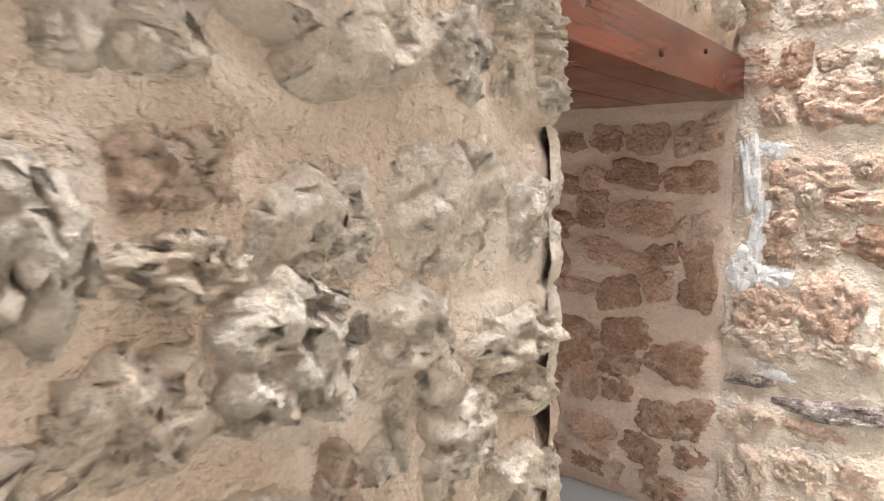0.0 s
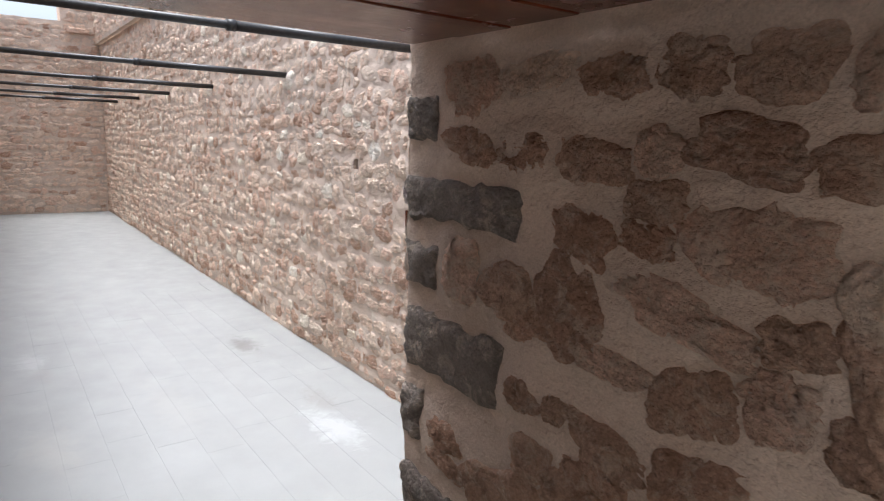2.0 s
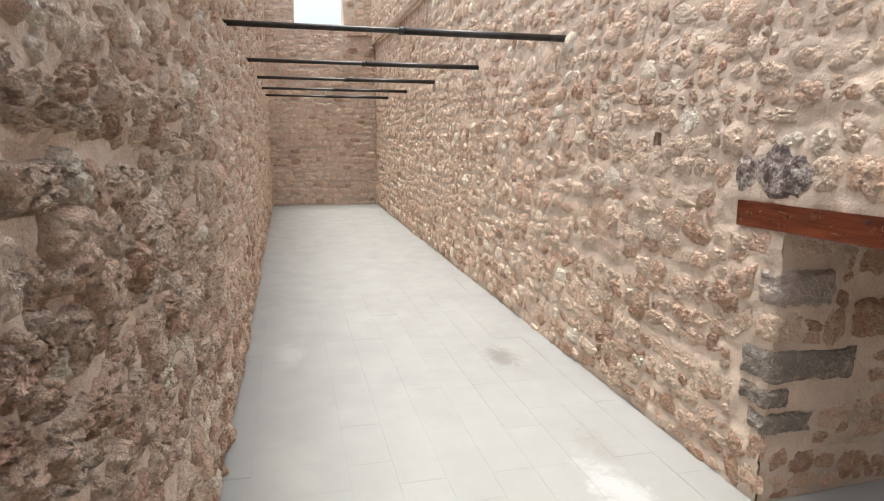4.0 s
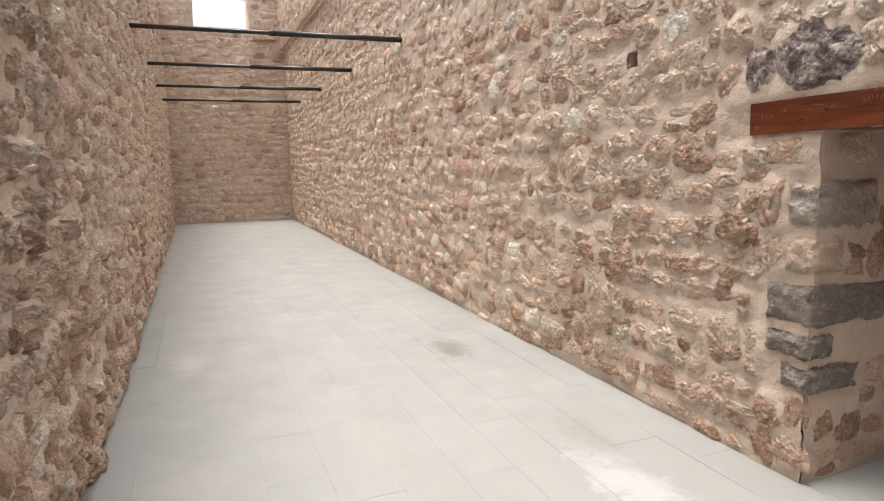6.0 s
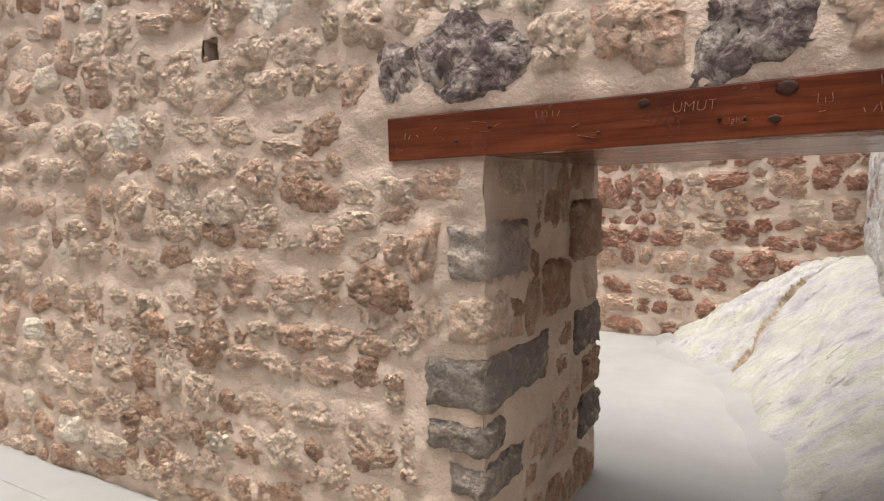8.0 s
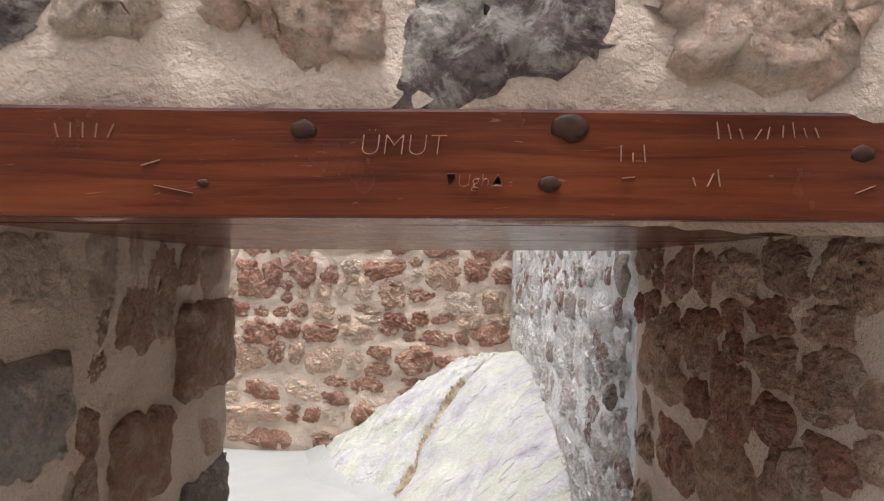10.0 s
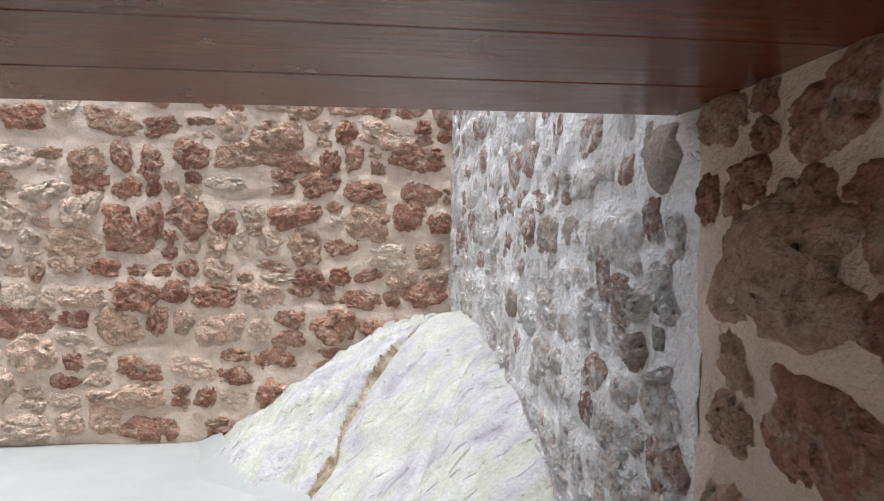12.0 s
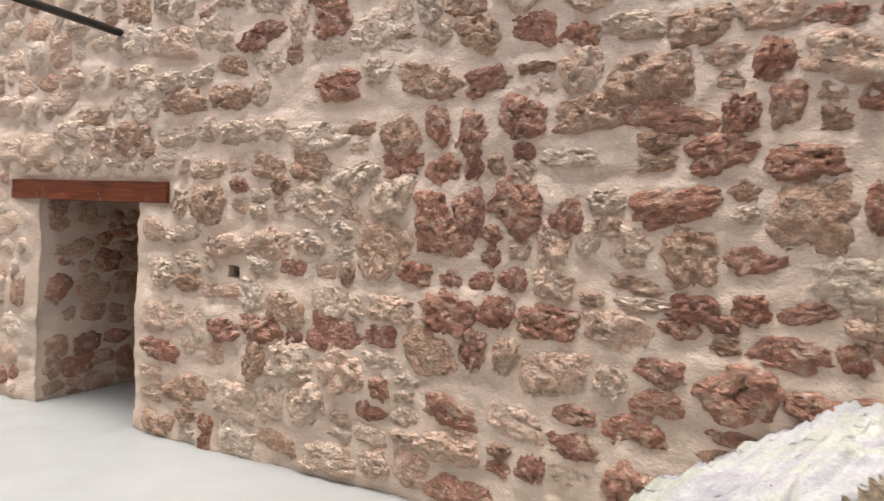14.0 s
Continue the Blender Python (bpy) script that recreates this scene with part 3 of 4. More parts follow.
# the right wall of the first room, flush with the doorway's side
s = Shell(0.014)
s.face((FRONT_A, Y_RIGHT1, 0.0), X, Z, 2.8 - FRONT_A, 3.9, 0.018, (), None, face_r1 + streak)
s.face((7.0, Y_RIGHT1, 0.0), NX, Z, 4.22, 3.9, 0.1)
s.face((7.0, Y_RIGHT1 + 0.6, 0.0), NX, Z, 6.1, 3.9, 0.3)
s.face((7.0, Y_RIGHT1, 3.88), NX, Y, 6.1, 0.6, 0.3)
wall_r1 = s.build("wall_entry_side", M_MORTAR_CREAM, "pinkish rubble wall with cream mortar and white lime streaks")

# tan mortar instead of the cream beside it adds to this side's shade
s = Shell(0.012)
s.face((BACK_A, Y_RIGHT1, 0.0), X, Z, FRONT_A + 0.01 - BACK_A, 3.0, 0.018, (), 0.012, jamb_r1)
wall_j1 = s.build("wall_entry_doorway_side", M_MORTAR, "shaded doorway side of brown stones in tan mortar with dark corner blocks")

# unseen yard walls, added close and high to keep sky light off the doorway
s = Shell(0.02)
s.face((2.75, -2.4, 0.0), Y, Z, 3.8, 6.0, 0.25)
s.face((0.9, -2.4, 0.0), X, Z, 1.95, 6.0, 0.25)
wall_r0 = s.build("wall_entry_back", M_MORTAR_CREAM, "unseen plain cream wall added round the entry yard to cut sky light")

# corridor, side with the second doorway
s = Shell(0.017)
s.face((END, FRONT_B, -0.1), X, Z, 12.32, 5.2, 0.045, (), None, face_b)
s.face((-9.0, FRONT_B, -0.1), X, Z, 4.02, 4.8, 0.026, (), None, face_b)
s.face((-5.0, FRONT_B, -0.1), X, Z, 4.4, 3.9, 0.018, [(1.60, 3.11, -1, HEAD_B + 0.1), (0.13, 0.25, 2.37, 2.48)], None, face_b + above_b + extra_b)
s.cavity((-4.81, FRONT_B, 2.325), X, Z, 0.12, 0.11, 0.25)
s.face((END, FRONT_B - 0.13, 5.12), X, Y, 8.3, 0.2, 0.1)
s.face((END, FRONT_B - 0.13, 5.1), X, Z, 8.3, 1.8, 0.08, (), None, high_b)
s.face((JAMB_B, FRONT_B, -0.1), Y, Z, BACK_B - FRONT_B, 2.1, 0.02, (), 0.012, jamb_b)
s.face((LEFT3, BACK_B, -0.1), X, Z, JAMB_B - LEFT3, 3.9, 0.15)
s.face((JAMB_B - 0.02, BACK_B, 1.9), X, Z, 1.55, 1.9, 0.1)
s.face((LEFT3, FRONT_B, 3.79), X, Y, 12.4, 1.43, 0.25)
wall_b = s.build("wall_corridor_north", M_MORTAR, "tall tan rubble wall with proud stones and a low doorway")

# corridor, closed side
s = Shell(0.03)
s.face((-0.62, Y_LEFT, -0.1), NX, Z, 4.4, 4.1, 0.02, (), None, face_l, 0.34)
s.face((-5.0, Y_LEFT, -0.1), NX, Z, 3.04, 4.8, 0.03, (), None, face_l, 0.34)
s.face((-8.02, Y_LEFT, -0.1), NX, Z, 13.3, 5.2, 0.05, (), None, face_l, 0.34)
s.face((-13.0, Y_LEFT - 0.02, 5.1), NX, Z, 8.3, 1.8, 0.1, (), None, high_l)
s.face((-13.0, Y_LEFT - 0.8, -0.1), NX, Z, 8.3, 7.0, 0.4)
s.face((-0.62, Y_LEFT - 0.8, -0.1), NX, Z, 12.4, 4.1, 0.4)
s.face((-0.62, Y_LEFT, 3.98), NX, NY, 4.4, 0.8, 0.4)
wall_l = s.build("wall_corridor_south", M_MORTAR, "tall rough rubble wall with deep sunken joints")

# corridor end, with a high opening to the sky
s = Shell(0.016)
s.face((END, Y_LEFT, -0.1), Y, Z, 3.6, 7.0, 0.05, [(0.93, 2.45, 5.78, 6.75)], None, face_e)
s.face((END - 0.7, Y_LEFT, -0.1), Y, Z, 3.6, 7.0, 0.2, [(0.93, 2.45, 5.78, 6.75)])
s.face((END, Y_LEFT + 0.93, 5.68), Y, NX, 1.52, 0.7, 0.1)
s.face((END, Y_LEFT + 0.93, 5.68), Z, NX, 0.97, 0.7, 0.1)
s.face((END, Y_LEFT + 2.45, 5.68), Z, NX, 0.97, 0.7, 0.1)
wall_e = s.build("wall_corridor_end", M_MORTAR, "coursed tan rubble end wall with a high open window")

# second room: wall shared with the doorway's side, back wall, far wall
s = Shell(0.02)
s.face((RIGHT3, BACK3 + 0.1, -0.1), NY, Z, BACK3 + 0.1 - SIDE3, 3.9, 0.02, [(3.38, 3.44, 1.36, 1.42)], None, face_r3)
s.cavity((RIGHT3, 4.91, 1.29), NY, Z, 0.07, 0.07, 0.5)
s.face((RIGHT3 + 0.6, BACK3 + 0.1, -0.1), NY, Z, 4.9, 3.9, 0.3)
s.face((RIGHT3, BACK3 + 0.1, 3.8), NY, X, 4.9, 0.6, 0.3)
wall_r3 = s.build("wall_room_east", M_MORTAR_LIMED, "rubble wall streaked with white lime above pale bedrock")
s = Shell(0.008)
s.face((RIGHT3, SIDE3 + 0.01, -0.1), NY, Z, SIDE3 + 0.01 - FRONT_B, 2.05, 0.02, (), 0.008, jamb_r3, 0.35)
wall_j3 = s.build("wall_doorway_side", M_MORTAR, "shaded doorway side of brown and red stones in tan mortar")

s = Shell(0.018)
s.face((-8.4, BACK3, -0.1), X, Z, RIGHT3 + 0.05 + 8.4, 3.9, 0.022, [(0.625, 1.765, -1, HEAD_C + 0.1), (2.62, 2.72, 1.34, 1.42)], None, face_3)
s.cavity((-5.73, BACK3, 1.28), X, Z, 0.10, 0.08, 0.25)
s.face((LEFT3, BACK3, -0.1), X, Z, -8.38 - LEFT3, 3.9, 0.08, (), None, face_3)
s.face((-7.80, BACK3, -0.1), Y, Z, 3.4, 1.95, 0.05, (), None, jamb_3)
s.face((-6.63, BACK3, -0.1), Y, Z, 3.4, 1.95, 0.06)
s.face((-7.90, BACK3 + 3.4, -0.1), X, Z, 1.4, 2.0, 0.1)
s.face((-7.90, BACK3 + 0.06, HEAD_C + 0.12), X, Y, 1.4, 3.4, 0.1)
s.face((LEFT3, BACK3 + 0.9, 1.9), X, Z, RIGHT3 + 0.6 - LEFT3, 1.9, 0.3)
s.face((LEFT3, BACK3, 3.8), X, Y, RIGHT3 + 0.6 - LEFT3, 0.9, 0.3)
wall_3 = s.build("wall_room_north", M_MORTAR, "tan mortared rubble wall with red-brown stones and a low dark doorway")

s = Shell(0.016)
s.face((LEFT3, BACK_B, -0.1), Y, Z, BACK3 - BACK_B, 3.9, 0.12)
wall_4 = s.build("wall_room_west", M_MORTAR, "plain tan mortared wall closing the far side")

# ---- floors ----
def slab_sheet(name, x0, x1, y0, y1, z, label, rise=None):
    nx, ny = max(2, int((x1 - x0) / 0.25)), max(2, int((y1 - y0) / 0.25))
    gx, gy = np.meshgrid(np.linspace(x0, x1, nx), np.linspace(y0, y1, ny))
    p = np.stack([gx.ravel(), gy.ravel(), np.full(nx * ny, z)], 1)
    if rise:
        p[:, 2] += np.interp(p[:, 1], [rise[0], rise[1]], [0, rise[2]])
    p[:, 2] += 0.002 * fractal(p * np.array((1, 1, 0)), 1.5, 2, 77)
    f = [(j * nx + i, j * nx + i + 1, (j + 1) * nx + i + 1, (j + 1) * nx + i) for j in range(ny - 1) for i in range(nx - 1)]
    return tagged(mesh_object(name, p, f, [M_FLOOR]), label, "floor", kind="structure")


floor = slab_sheet("floor", END - 0.1, -0.5, Y_LEFT - 0.1, FRONT_B + 0.02, -0.005, "pale grey concrete slab floor with faint joints and lime stains")
floor_room = slab_sheet("floor_room", LEFT3 - 0.1, RIGHT3 + 0.1, FRONT_B + 0.02, BACK3 + 0.1, -0.004, "smooth pale grey-white floor of the second room", (3.4, 6.2, 0.104))
floor_c = slab_sheet("floor_niche", -7.9, -6.5, BACK3 + 0.1, BACK3 + 3.5, 0.1, "pale floor of a dark side passage")
floor_entry = slab_sheet("floor_entry", 0.06, 7.1, -6.1, Y_RIGHT1 + 0.05, FLOOR1, "pale stone floor of the raised entry yard")
gnd = bmesh.new()
bmesh.ops.create_grid(gnd, x_segments=8, y_segments=8, size=90)
for vert in gnd.verts:
    vert.co.z = -0.16
gme = bpy.data.meshes.new("ground")
gnd.to_mesh(gme)
gnd.free()
gme.materials.append(M_MORTAR)
tagged(new("ground", gme), "dry tan earth around the stone building", "ground", kind="structure")

# steps from the first doorway down to the corridor
stairs = tagged(new("stairs"), "short flight of pale stone steps below the doorway", "stairs", kind="structure")
for i in range(6):
    top = FLOOR1 - 0.192 * i
    x1 = 0.06 - 0.27 * (i - 1) if i else 0.10
    part("step", box((0.06 - 0.27 * i - (0.0 if i else 0.02), Y_LEFT - 0.12, -0.05), (x1, (Y_RIGHT1 - 0.005) if 0.06 - 0.27 * i > -0.6 else 1.10, top - 0.002), 0.008), M_FLOOR, stairs)

# ---- door lintels ----
def lintel(at, turn, length, height, depth, boards, label):
    """A beam with a board soffit behind it; the local x runs along it, y into the wall."""
    e = tagged(new("door_lintel"), label, "lintel")
    e.matrix_world = pose(*at, *turn)
    bm = box((0, -0.03, 0), (length, 0.11, height), 0.006)
    bmesh.ops.subdivide_edges(bm, edges=[x for x in bm.edges if x.calc_length() > 0.5], cuts=14)
    for vert in bm.verts:
        vert.co += Vector((0, noise.noise(vert.co * 2.5) * 0.004, noise.noise(vert.co * 1.7 + Vector((5, 0, 0))) * 0.006))
    part("beam", bm, M_WOOD, e)
    y, rng = 0.112, random.Random(int(length * 100))
    w = (depth - 0.112) / boards
    for i in range(boards):
        sag = rng.uniform(-0.004, 0.004)
        part("board", box((0.03, y + 0.002, 0.004 + sag), (length - 0.03, y + w - 0.004, 0.07 + sag), 0.005), M_WOOD, e)
        y += w
    return e


def knot(parent, x, z, r, y=-0.033):
    bm = bmesh.new()
    bmesh.ops.create_icosphere(bm, subdivisions=2, radius=1.0)
    for vert in bm.verts:
        k2 = 1 + 0.3 * noise.noise(vert.co * 2 + Vector((x * 9, 0, z)))
        vert.co = Vector((x + vert.co.x * r * 1.35 * k2, y + 0.002 + vert.co.y * 0.003, z + vert.co.z * r * k2))
    return part("knot", bm, M_KNOT, parent, "dark wood knot", True)


def scratch(parent, strokes, y=-0.0335, width=0.0022):
    """Scratched strokes on the beam's front, as thin raised burrs."""
    bm = bmesh.new()
    for x0, z0, x1, z1 in strokes:
        a, b = Vector((x0, y, z0)), Vector((x1, y, z1))
        side = (b - a).cross(Vector((0, 1, 0))).normalized() * width / 2
        q = [bm.verts.new(p) for p in (a - side, b - side, b + side, a + side)]
        w2 = [bm.verts.new(p + Vector((0, 0.004, 0))) for p in (a - side, b - side, b + side, a + side)]
        bm.faces.new(q)
        for i in range(4):
            bm.faces.new((q[i], w2[i], w2[(i + 1) % 4], q[(i + 1) % 4]))
    return part("scratches", bm, M_SCRATCH, parent, "pale scratched strokes")


def lettering(parent, body, x, z, size, y=-0.0345):
    cu = bpy.data.curves.new("lettering", "FONT")
    cu.body, cu.size, cu.extrude, cu.offset = body, size, 0.0012, -0.0016
    cu.shear = 0.12
    cu.materials.append(M_SCRATCH)
    ob = new("lettering", cu)
    ob.parent = parent
    ob.matrix_local = pose(x, y, z, 90, 0, 0)
    return tagged(ob, "pale scratched capital letters")


lint_b = lintel((-3.805, FRONT_B, 1.78), (0, -1.2, 0), 2.45, 0.165, 1.42, 5, "varnished red-brown wooden lintel with scratched writing over the doorway")
for x, z, r in ((0.975, 0.130, 0.014), (1.365, 0.136, 0.021), (1.335, 0.052, 0.012), (0.44, 0.10, 0.008), (0.30, 0.06, 0.007), (1.80, 0.10, 0.014), (0.83, 0.05, 0.006), (2.05, 0.05, 0.009)):
    knot(lint_b, x, z, r)
lettering(lint_b, "ÜMUT", 1.055, 0.092, 0.046)
lettering(lint_b, "TUghA", 1.18, 0.046, 0.030)
rs = random.Random(8)
strokes = []
for gx, gz, n in ((1.585, 0.120, 5), (1.68, 0.122, 4), (1.44, 0.085, 3), (0.62, 0.115, 5), (1.55, 0.05, 3), (0.08, 0.08, 2), (1.90, 0.03, 4)):
    for i in range(n):
        x0 = gx + i * 0.018
        strokes.append((x0, gz, x0 + rs.uniform(-0.006, 0.01), gz + rs.uniform(0.012, 0.026)))
for i in range(16):
    x0, z0 = rs.uniform(0.05, 0.9) + 1.4 * (i % 2), rs.uniform(0.02, 0.145)
    strokes.append((x0, z0, x0 + rs.uniform(-0.05, 0.07), z0 + rs.uniform(-0.012, 0.012)))
scratch(lint_b, strokes, width=0.0011)

lint_a = lintel((FRONT_A, -0.52, HEAD_A - 0.03), (0, 0, 90), 1.848, 0.155, 1.50, 6, "varnished red-brown wooden lintel over the raised doorway")
for vert_x, z, r in ((0.5, 0.1, 0.011), (0.95, 0.05, 0.012), (1.35, 0.11, 0.009)):
    knot(lint_a, vert_x, z, r)
lint_c = lintel((-8.10, BACK3, 1.715), (0, 0.4, 0), 1.76, 0.15, 0.45, 2, "weathered brown wooden lintel over a low dark doorway")

# ---- steel tie rods ----
def tie_rod(x, y0, y1, z, label, group, r=0.028):
    e = tagged(new("tie_rod"), label, "tie rod", group)
    e.matrix_world = pose(x, (y0 + y1) / 2, z)
    half = (y1 - y0) / 2
    for nm, a, b, rad in (("bar", -half - 0.06, half + 0.06, r), ("sleeve", -0.02, half - 0.01, r * 1.28), ("collar", -0.06, 0.0, r * 1.45)):
        bm = bmesh.new()
        bmesh.ops.create_cone(bm, cap_ends=True, segments=16, radius1=rad, radius2=rad, depth=b - a, matrix=pose(0, (a + b) / 2, 0, 90, 0, 0))
        part(nm, bm, M_STEEL, e, smooth=True)
    return e


for x in (-3.40, -6.65, -9.77, -12.70, -15.72, -18.65):
    tie_rod(x, Y_LEFT, FRONT_B, 3.345, "black painted steel tie rod spanning the corridor walls", "tie rods across the corridor")
for x in (-3.97, -6.84, -9.8):
    tie_rod(x, BACK_B, BACK3, 2.90, "black painted steel tie rod spanning the second room", "tie rods across the second room", 0.022)

# ---- bedrock outcrop in the corner ----
def outcrop():
    nx, ny = 150, 240
    gx, gy = np.meshgrid(np.linspace(-3.85, -1.80, nx), np.linspace(4.5, 8.30, ny))
    x, y = gx.ravel(), gy.ravel()
    q = np.stack([x, y, np.zeros_like(x)], 1)
    foot = np.interp(y, [4.5, 4.9, 5.9, 6.4, 6.9, 7.1, 7.4, 7.7, 8.3], [-2.2, -2.36, -2.66, -2.80, -2.94, -3.10, -3.42, -3.56, -3.66])
    slope = np.interp(y, [4.5, 5.2, 6.0, 6.9, 7.5, 8.2], [0.60, 0.72, 0.91, 0.93, 0.76, 0.70])
    cap = np.interp(y, [4.5, 5.2, 5.7, 6.3, 6.8, 7.6, 8.3], [0.25, 0.44, 0.66, 0.86, 0.97, 0.98, 0.90])
    foot = foot + 0.05 * fractal(q, 2.4, 3, 3)
    a = slope * (x - foot)
    h = -np.logaddexp(-a * 14, -(cap + 0.06 * (x + 2.2)) * 14) / 14
    ux, uy = 0.71, 0.704
    along = (x + 2.93) * ux + (y - 6.86) * uy
    side = (x + 2.93) * uy - (y - 6.86) * ux + 0.05 * fractal(q, 3.0, 3, 9)
    back = 1 / (1 + np.exp(side * 40))
    crack = np.exp(-((side + 0.03) / np.interp(along, [0, 0.3, 1.2], [0.065, 0.04, 0.024])) ** 2) * (0.42 + 0.75 * np.clip(0.8 * fractal(q, 5.5, 3, 31) + 0.3, 0, 1)) * np.clip((1.3 - along) * 4, 0, 1)
    turned = np.stack([along * 1.5, side * 6.0, np.zeros_like(x)], 1)
    h += back * (0.05 * abs(fractal(turned, 2.6, 5, 13, 0.58)) - 0.03) - 0.085 * crack
    h += 0.014 * fractal(turned, 1.6, 5, 19)
    h -= 0.02 * np.exp(-((((x + 2.3) * 0.8 - (y - 6.3) * 0.55) + 0.03 * fractal(q, 4, 3, 41)) / 0.012) ** 2)
    z = FLOOR3 + np.where(a < -0.12, -0.08, h)
    p = np.stack([x, y, z], 1)
    f = [(j * nx + i, j * nx + i + 1, (j + 1) * nx + i + 1, (j + 1) * nx + i) for j in range(ny - 1) for i in range(nx - 1)]
    f = [c for c in f if max(z[i] for i in c) > FLOOR3 - 0.05]
    strip, quads = [], []
    rows = [j for j in range(ny) if 5.0 < y[j * nx] < 8.18]
    for k3, j in enumerate(rows):
        yy = y[j * nx]
        fx = float(np.interp(yy, [4.5, 4.9, 5.9, 6.4, 6.9, 7.1, 7.4, 7.7, 8.3], [-2.2, -2.36, -2.66, -2.80, -2.94, -3.10, -3.42, -3.56, -3.66])) + 0.02 * math.sin(yy * 9)
        lift = FLOOR3 * min(1.0, (yy - 3.4) / 2.8)
        strip += [(fx - 0.10, yy, lift - 0.01), (fx - 0.05, yy, lift + 0.016), (fx + 0.02, yy, lift + 0.05), (fx + 0.09, yy, lift + 0.07)]
        if k3:
            b0 = 4 * k3
            quads += [(b0 - 4 + i, b0 - 3 + i, b0 + 1 + i, b0 + i) for i in range(3)]
    e = tagged(new("rock_outcrop"), "large pale weathered bedrock outcrop with a brown crack in the corner", "rock")
    groups = {"slab": [], "ledge": [], "seam": []}
    for c in f:
        groups["seam" if crack[c[0]] > 0.40 else "ledge" if back[c[0]] > 0.5 else "slab"].append(c)
    for nm, mat in (("slab", M_ROCK), ("ledge", M_ROCK), ("seam", M_CRACK)):
        used = sorted({i for c in groups[nm] for i in c})
        at = {v: n for n, v in enumerate(used)}
        mesh_object(nm, p[used], [[at[i] for i in c] for c in groups[nm]], [mat], e)
    tagged(mesh_object("fillet", strip, quads, [M_FLOOR], e), "pale smooth mortar fillet at the rock's foot")
    return e


outcrop()

# ---- door jamb blocks ----
def corner_b(z0, z1, front, deep, mat, seed):
    quoin(wall_b, (JAMB_B - front, FRONT_B - 0.022, z0), (JAMB_B + 0.02, FRONT_B + deep, z1), mat, seed)


for i, row in enumerate(((1.31, 1.55, 0.17, 0.42, M_ASH), (1.08, 1.27, 0.16, 0.20, M_PALE), (0.81, 1.04, 0.28, 0.66, M_GREY), (0.64, 0.78, 0.27, 0.16, M_GREY), (0.47, 0.61, 0.17, 0.36, M_GREY))):
    corner_b(*row, i)
# block added proud of the end wall; its cast shade draws a dark slot
quoin(wall_e, (END - 0.2, 2.5, 5.36), (END + 0.13, 3.12, 5.52), M_PINK, 70)
for i, (y0, y1, z0, z1, m) in enumerate(((4.42, 4.84, 0.80, 1.05, M_GREY), (4.50, 4.84, 0.33, 0.55, M_GREY), (4.36, 4.84, 1.30, 1.62, M_BROWN), (4.55, 4.84, 0.58, 0.78, M_BROWN), (3.98, 4.30, 1.08, 1.34, M_BROWN))):
    quoin(wall_b, (JAMB_B - 0.2, y0, z0), (JAMB_B + 0.028 + 0.005 * (i % 3), y1 + 0.02, z1), m, 20 + i)
for i, (z0, z1, x1, m) in enumerate(((2.60, 2.76, -0.43, M_GREY), (2.35, 2.50, -0.05, M_GREY), (2.12, 2.29, -0.42, M_GREY), (1.83, 2.06, -0.11, M_GREY), (1.56, 1.78, -0.49, M_GREY), (1.27, 1.47, -0.14, M_GREY))):
    quoin(wall_j1, (BACK_A - 0.02, Y_RIGHT1 - 0.02, z0), (x1, Y_RIGHT1 + 0.25, z1), m, 40 + i)

# ---- rubble stones, wall by wall ----
r = random.Random(31)
for g, src in zip(above_b, ABOVE):
    lay(wall_b, r, (0, FRONT_B, 0), X, Z, [g], blend((src[5], 1)), (-9, 0, 0, 9))
lay(wall_b, r, (0, FRONT_B, 0), X, Z, face_b, P_CORRIDOR, (-6.0, -1.6, 0.0, 2.75), 290)
lay(wall_b, r, (0, FRONT_B, 0), X, Z, extra_b, P_CORRIDOR, (-9, 0, 0, 9))
lay(wall_b, r, (0, FRONT_B - 0.13, 0), X, Z, high_b, P_CORRIDOR)
lay(wall_b, r, (JAMB_B, 0, 0), Y, Z, jamb_b, P_REVEAL, (3, 5, 0, 2))
lay(wall_l, r, (0, Y_LEFT, 0), NX, Z, face_l, P_CORRIDOR, (1.3, 5.0, 0.9, 3.2), 295)
lay(wall_l, r, (0, Y_LEFT - 0.02, 0), NX, Z, high_l, P_CORRIDOR)
lay(wall_e, r, (END, 0, 0), Y, Z, face_e, blend((M_PALE, 70), (M_PINK, 20), (M_BROWN, 10)))
lay(wall_a, r, (FACE_A, 0, 0), Y, Z, face_a, P_CREAM, (-1.5, 1.3, 1.6, 3.4))
lay(wall_a, r, (FRONT_A - 0.02, 0, 0), Y, Z, face_head, P_CREAM, (-1.5, 1.3, 1.6, 3.6))
lay(wall_a, r, (FACE_A, -0.272, 0), (-0.707, 0.707, 0), Z, corner_a, P_CREAM, (-1, 1, 1, 4))
lay(wall_a, r, (0, -0.20, 0), NX, Z, jamb_a, P_CREAM, (-2, 2, 0, 4))
lay(wall_j1, r, (0, Y_RIGHT1, 0), X, Z, jamb_r1, P_REVEAL, (-1, 1, 1, 3))
lay(wall_r1, r, (0, Y_RIGHT1, 0), X, Z, streak, blend((M_WHITE, 1)), (-9, 9, 0, 9))
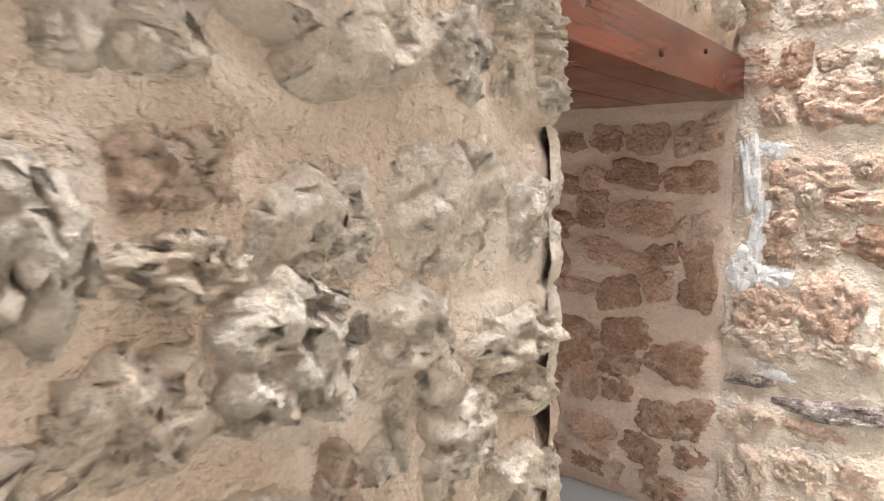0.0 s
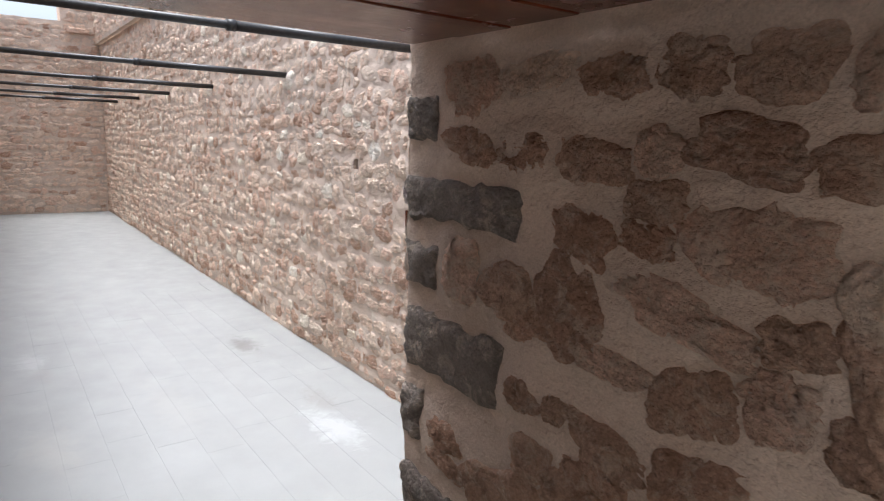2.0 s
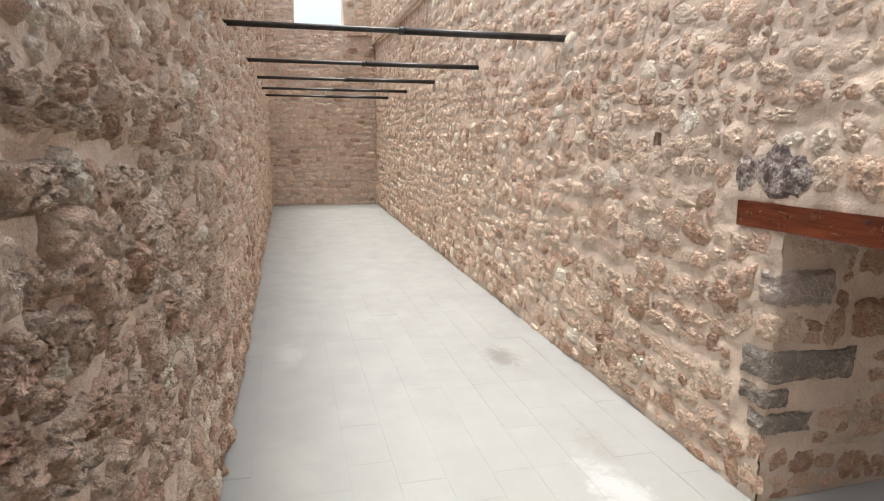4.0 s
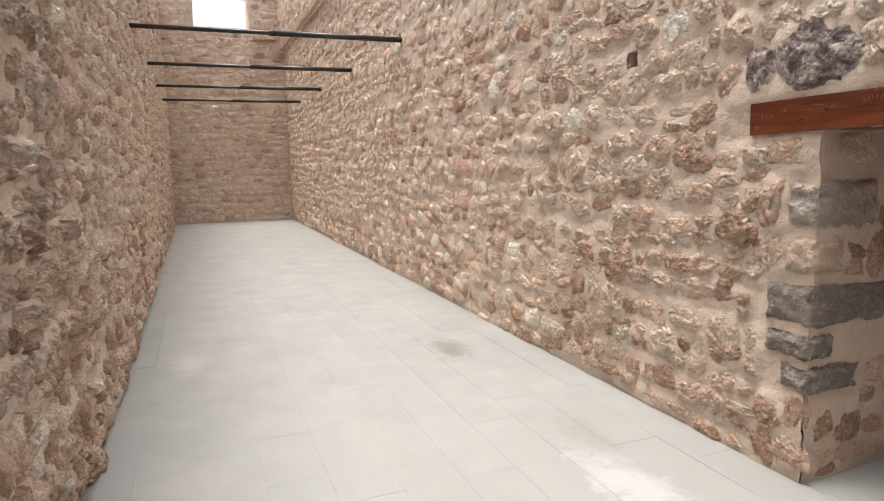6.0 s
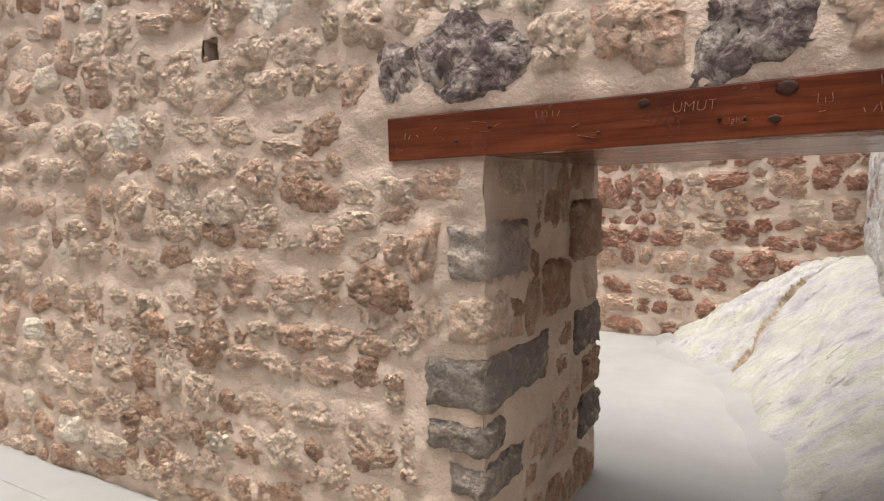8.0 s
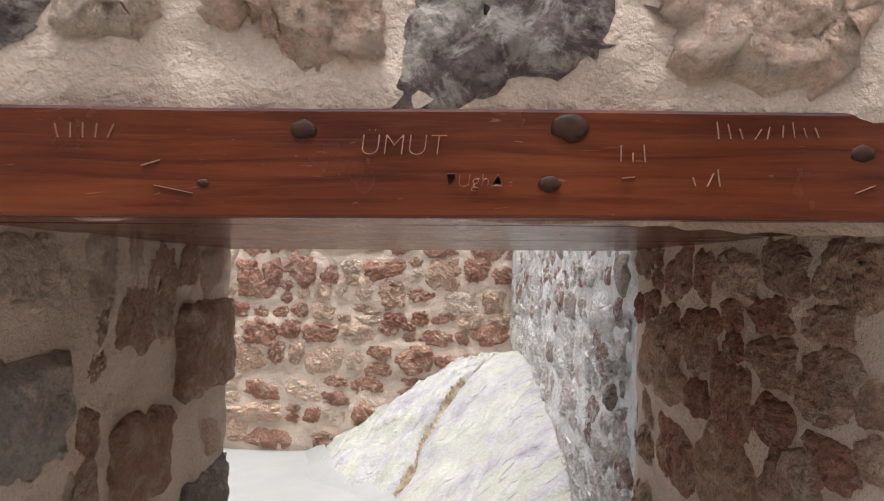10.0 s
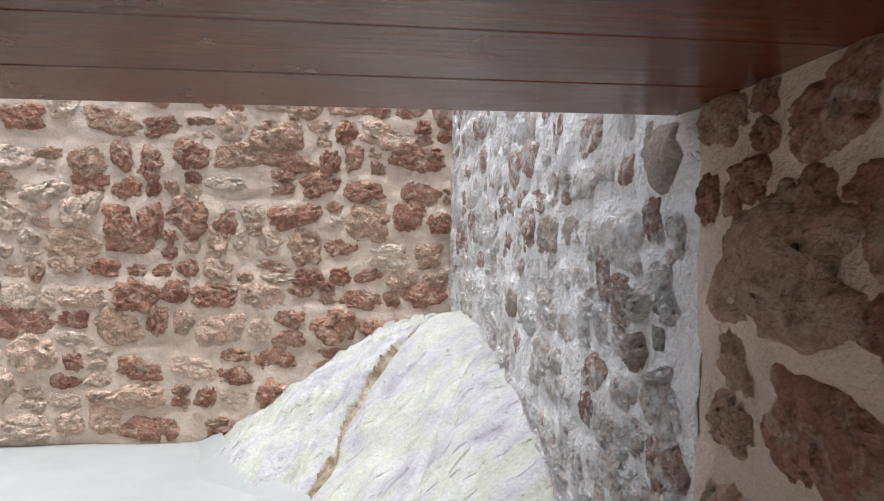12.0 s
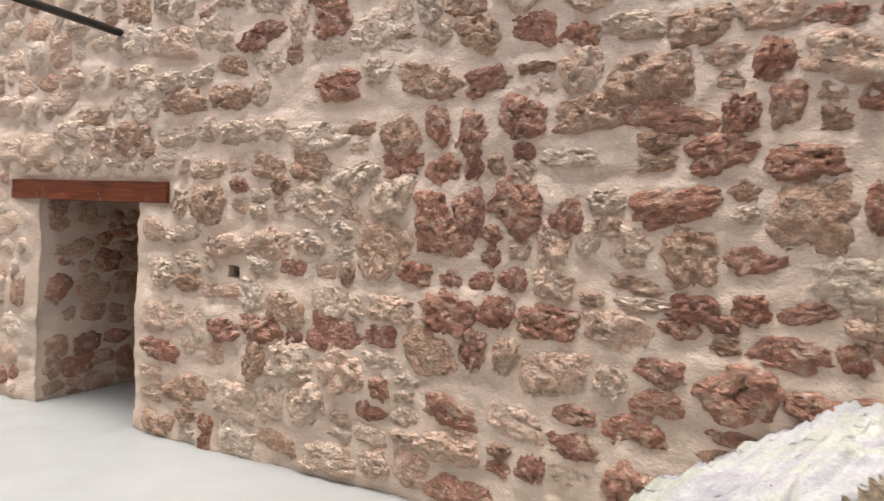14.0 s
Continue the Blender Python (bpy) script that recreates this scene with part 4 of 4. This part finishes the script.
for g, m in (((1.03, 1.80, 0.16, 0.045, 6, 0.03), M_PURPLE), ((1.34, 1.735, 0.34, 0.075, 7, 0.035), M_PURPLE), ((1.55, 2.60, 0.24, 0.09, -10, 0.03), M_BROWN)):
    lay(wall_r1, r, (0, Y_RIGHT1, 0), X, Z, [g], blend((m, 1)), (-9, 9, 0, 9))
lay(wall_r1, r, (0, Y_RIGHT1, 0), X, Z, face_r1, P_ROOM1, (0.9, 2.4, 1.2, 3.6), 200)


def reddish(cu, cv, rng):
    red = max(0.0, min(1.0, (cu + 5.9) / 2.2)) * (1.0 if cv < 2.6 else 0.75)
    if cv < 1.0:
        red = max(red, 0.35)
    return rng.choices((M_RED, M_BROWN, M_PINK, M_PALE), (55 * red, 20, 18, 62 * (1 - red) + 8))[0]


lay(wall_3, r, (0, BACK3, 0), X, Z, face_3, reddish, (-7.6, -1.8, 0.1, 3.6), 298)
# brown and red stones only: their colour stands in for the passage's deep shade
lay(wall_3, r, (-7.80, 0, 0), Y, Z, jamb_3, blend((M_BROWN, 60), (M_RED, 40)))
lay(wall_j3, r, (RIGHT3, 0, 0), NY, Z, jamb_r3, blend((M_RED, 45), (M_BROWN, 50), (M_PINK, 8)), (-5, -3, 0, 2), 90)
lay(wall_r3, r, (RIGHT3, 0, 0), NY, Z, [(-5.00, 1.37, 0.11, 0.07, 35, 0.045), (-4.85, 1.38, 0.09, 0.06, -30, 0.035), (-5.01, 1.24, 0.07, 0.08, -15, 0.04), (-4.89, 1.20, 0.10, 0.05, 8, 0.035)], blend((M_LIMED, 3), (M_ASH, 1)), (-9, 0, 0, 9))
lay(wall_r3, r, (RIGHT3, 0, 0), NY, Z, face_r3, limed_mix, (-8.2, -4.8, 0.3, 2.9), 205)

# ---- floor slabs, nearest stretch of the corridor ----
rng = random.Random(31)
slab_cache = {}
ys = [-0.03, 0.18, 0.51, 0.84, 1.165, 1.50, 1.83, 2.14, 2.46, 2.78, 3.10, 3.39]
for y0, y1 in zip(ys, ys[1:]):
    x = -1.35 - rng.choice((0.0, 0.31))
    while x > -9.2:
        w = rng.choice((0.62, 0.62, 0.93, 1.24))
        key = (round(w, 2), round(y1 - y0, 3))
        if key not in slab_cache:
            bm = box((-w / 2 + 0.0005, -(y1 - y0) / 2 + 0.0005, -0.03), (w / 2 - 0.0005, (y1 - y0) / 2 - 0.0005, 0.0))
            me = bpy.data.meshes.new("slab")
            bm.to_mesh(me)
            bm.free()
            me.materials.append(M_FLOOR)
            slab_cache[key] = me
        ob = new("slab", slab_cache[key])
        ob.parent = floor
        ob.matrix_world = pose(x - w / 2, (y0 + y1) / 2, rng.uniform(-0.0006, 0.0006), rng.uniform(-0.03, 0.03), rng.uniform(-0.03, 0.03), 0)
        x -= w
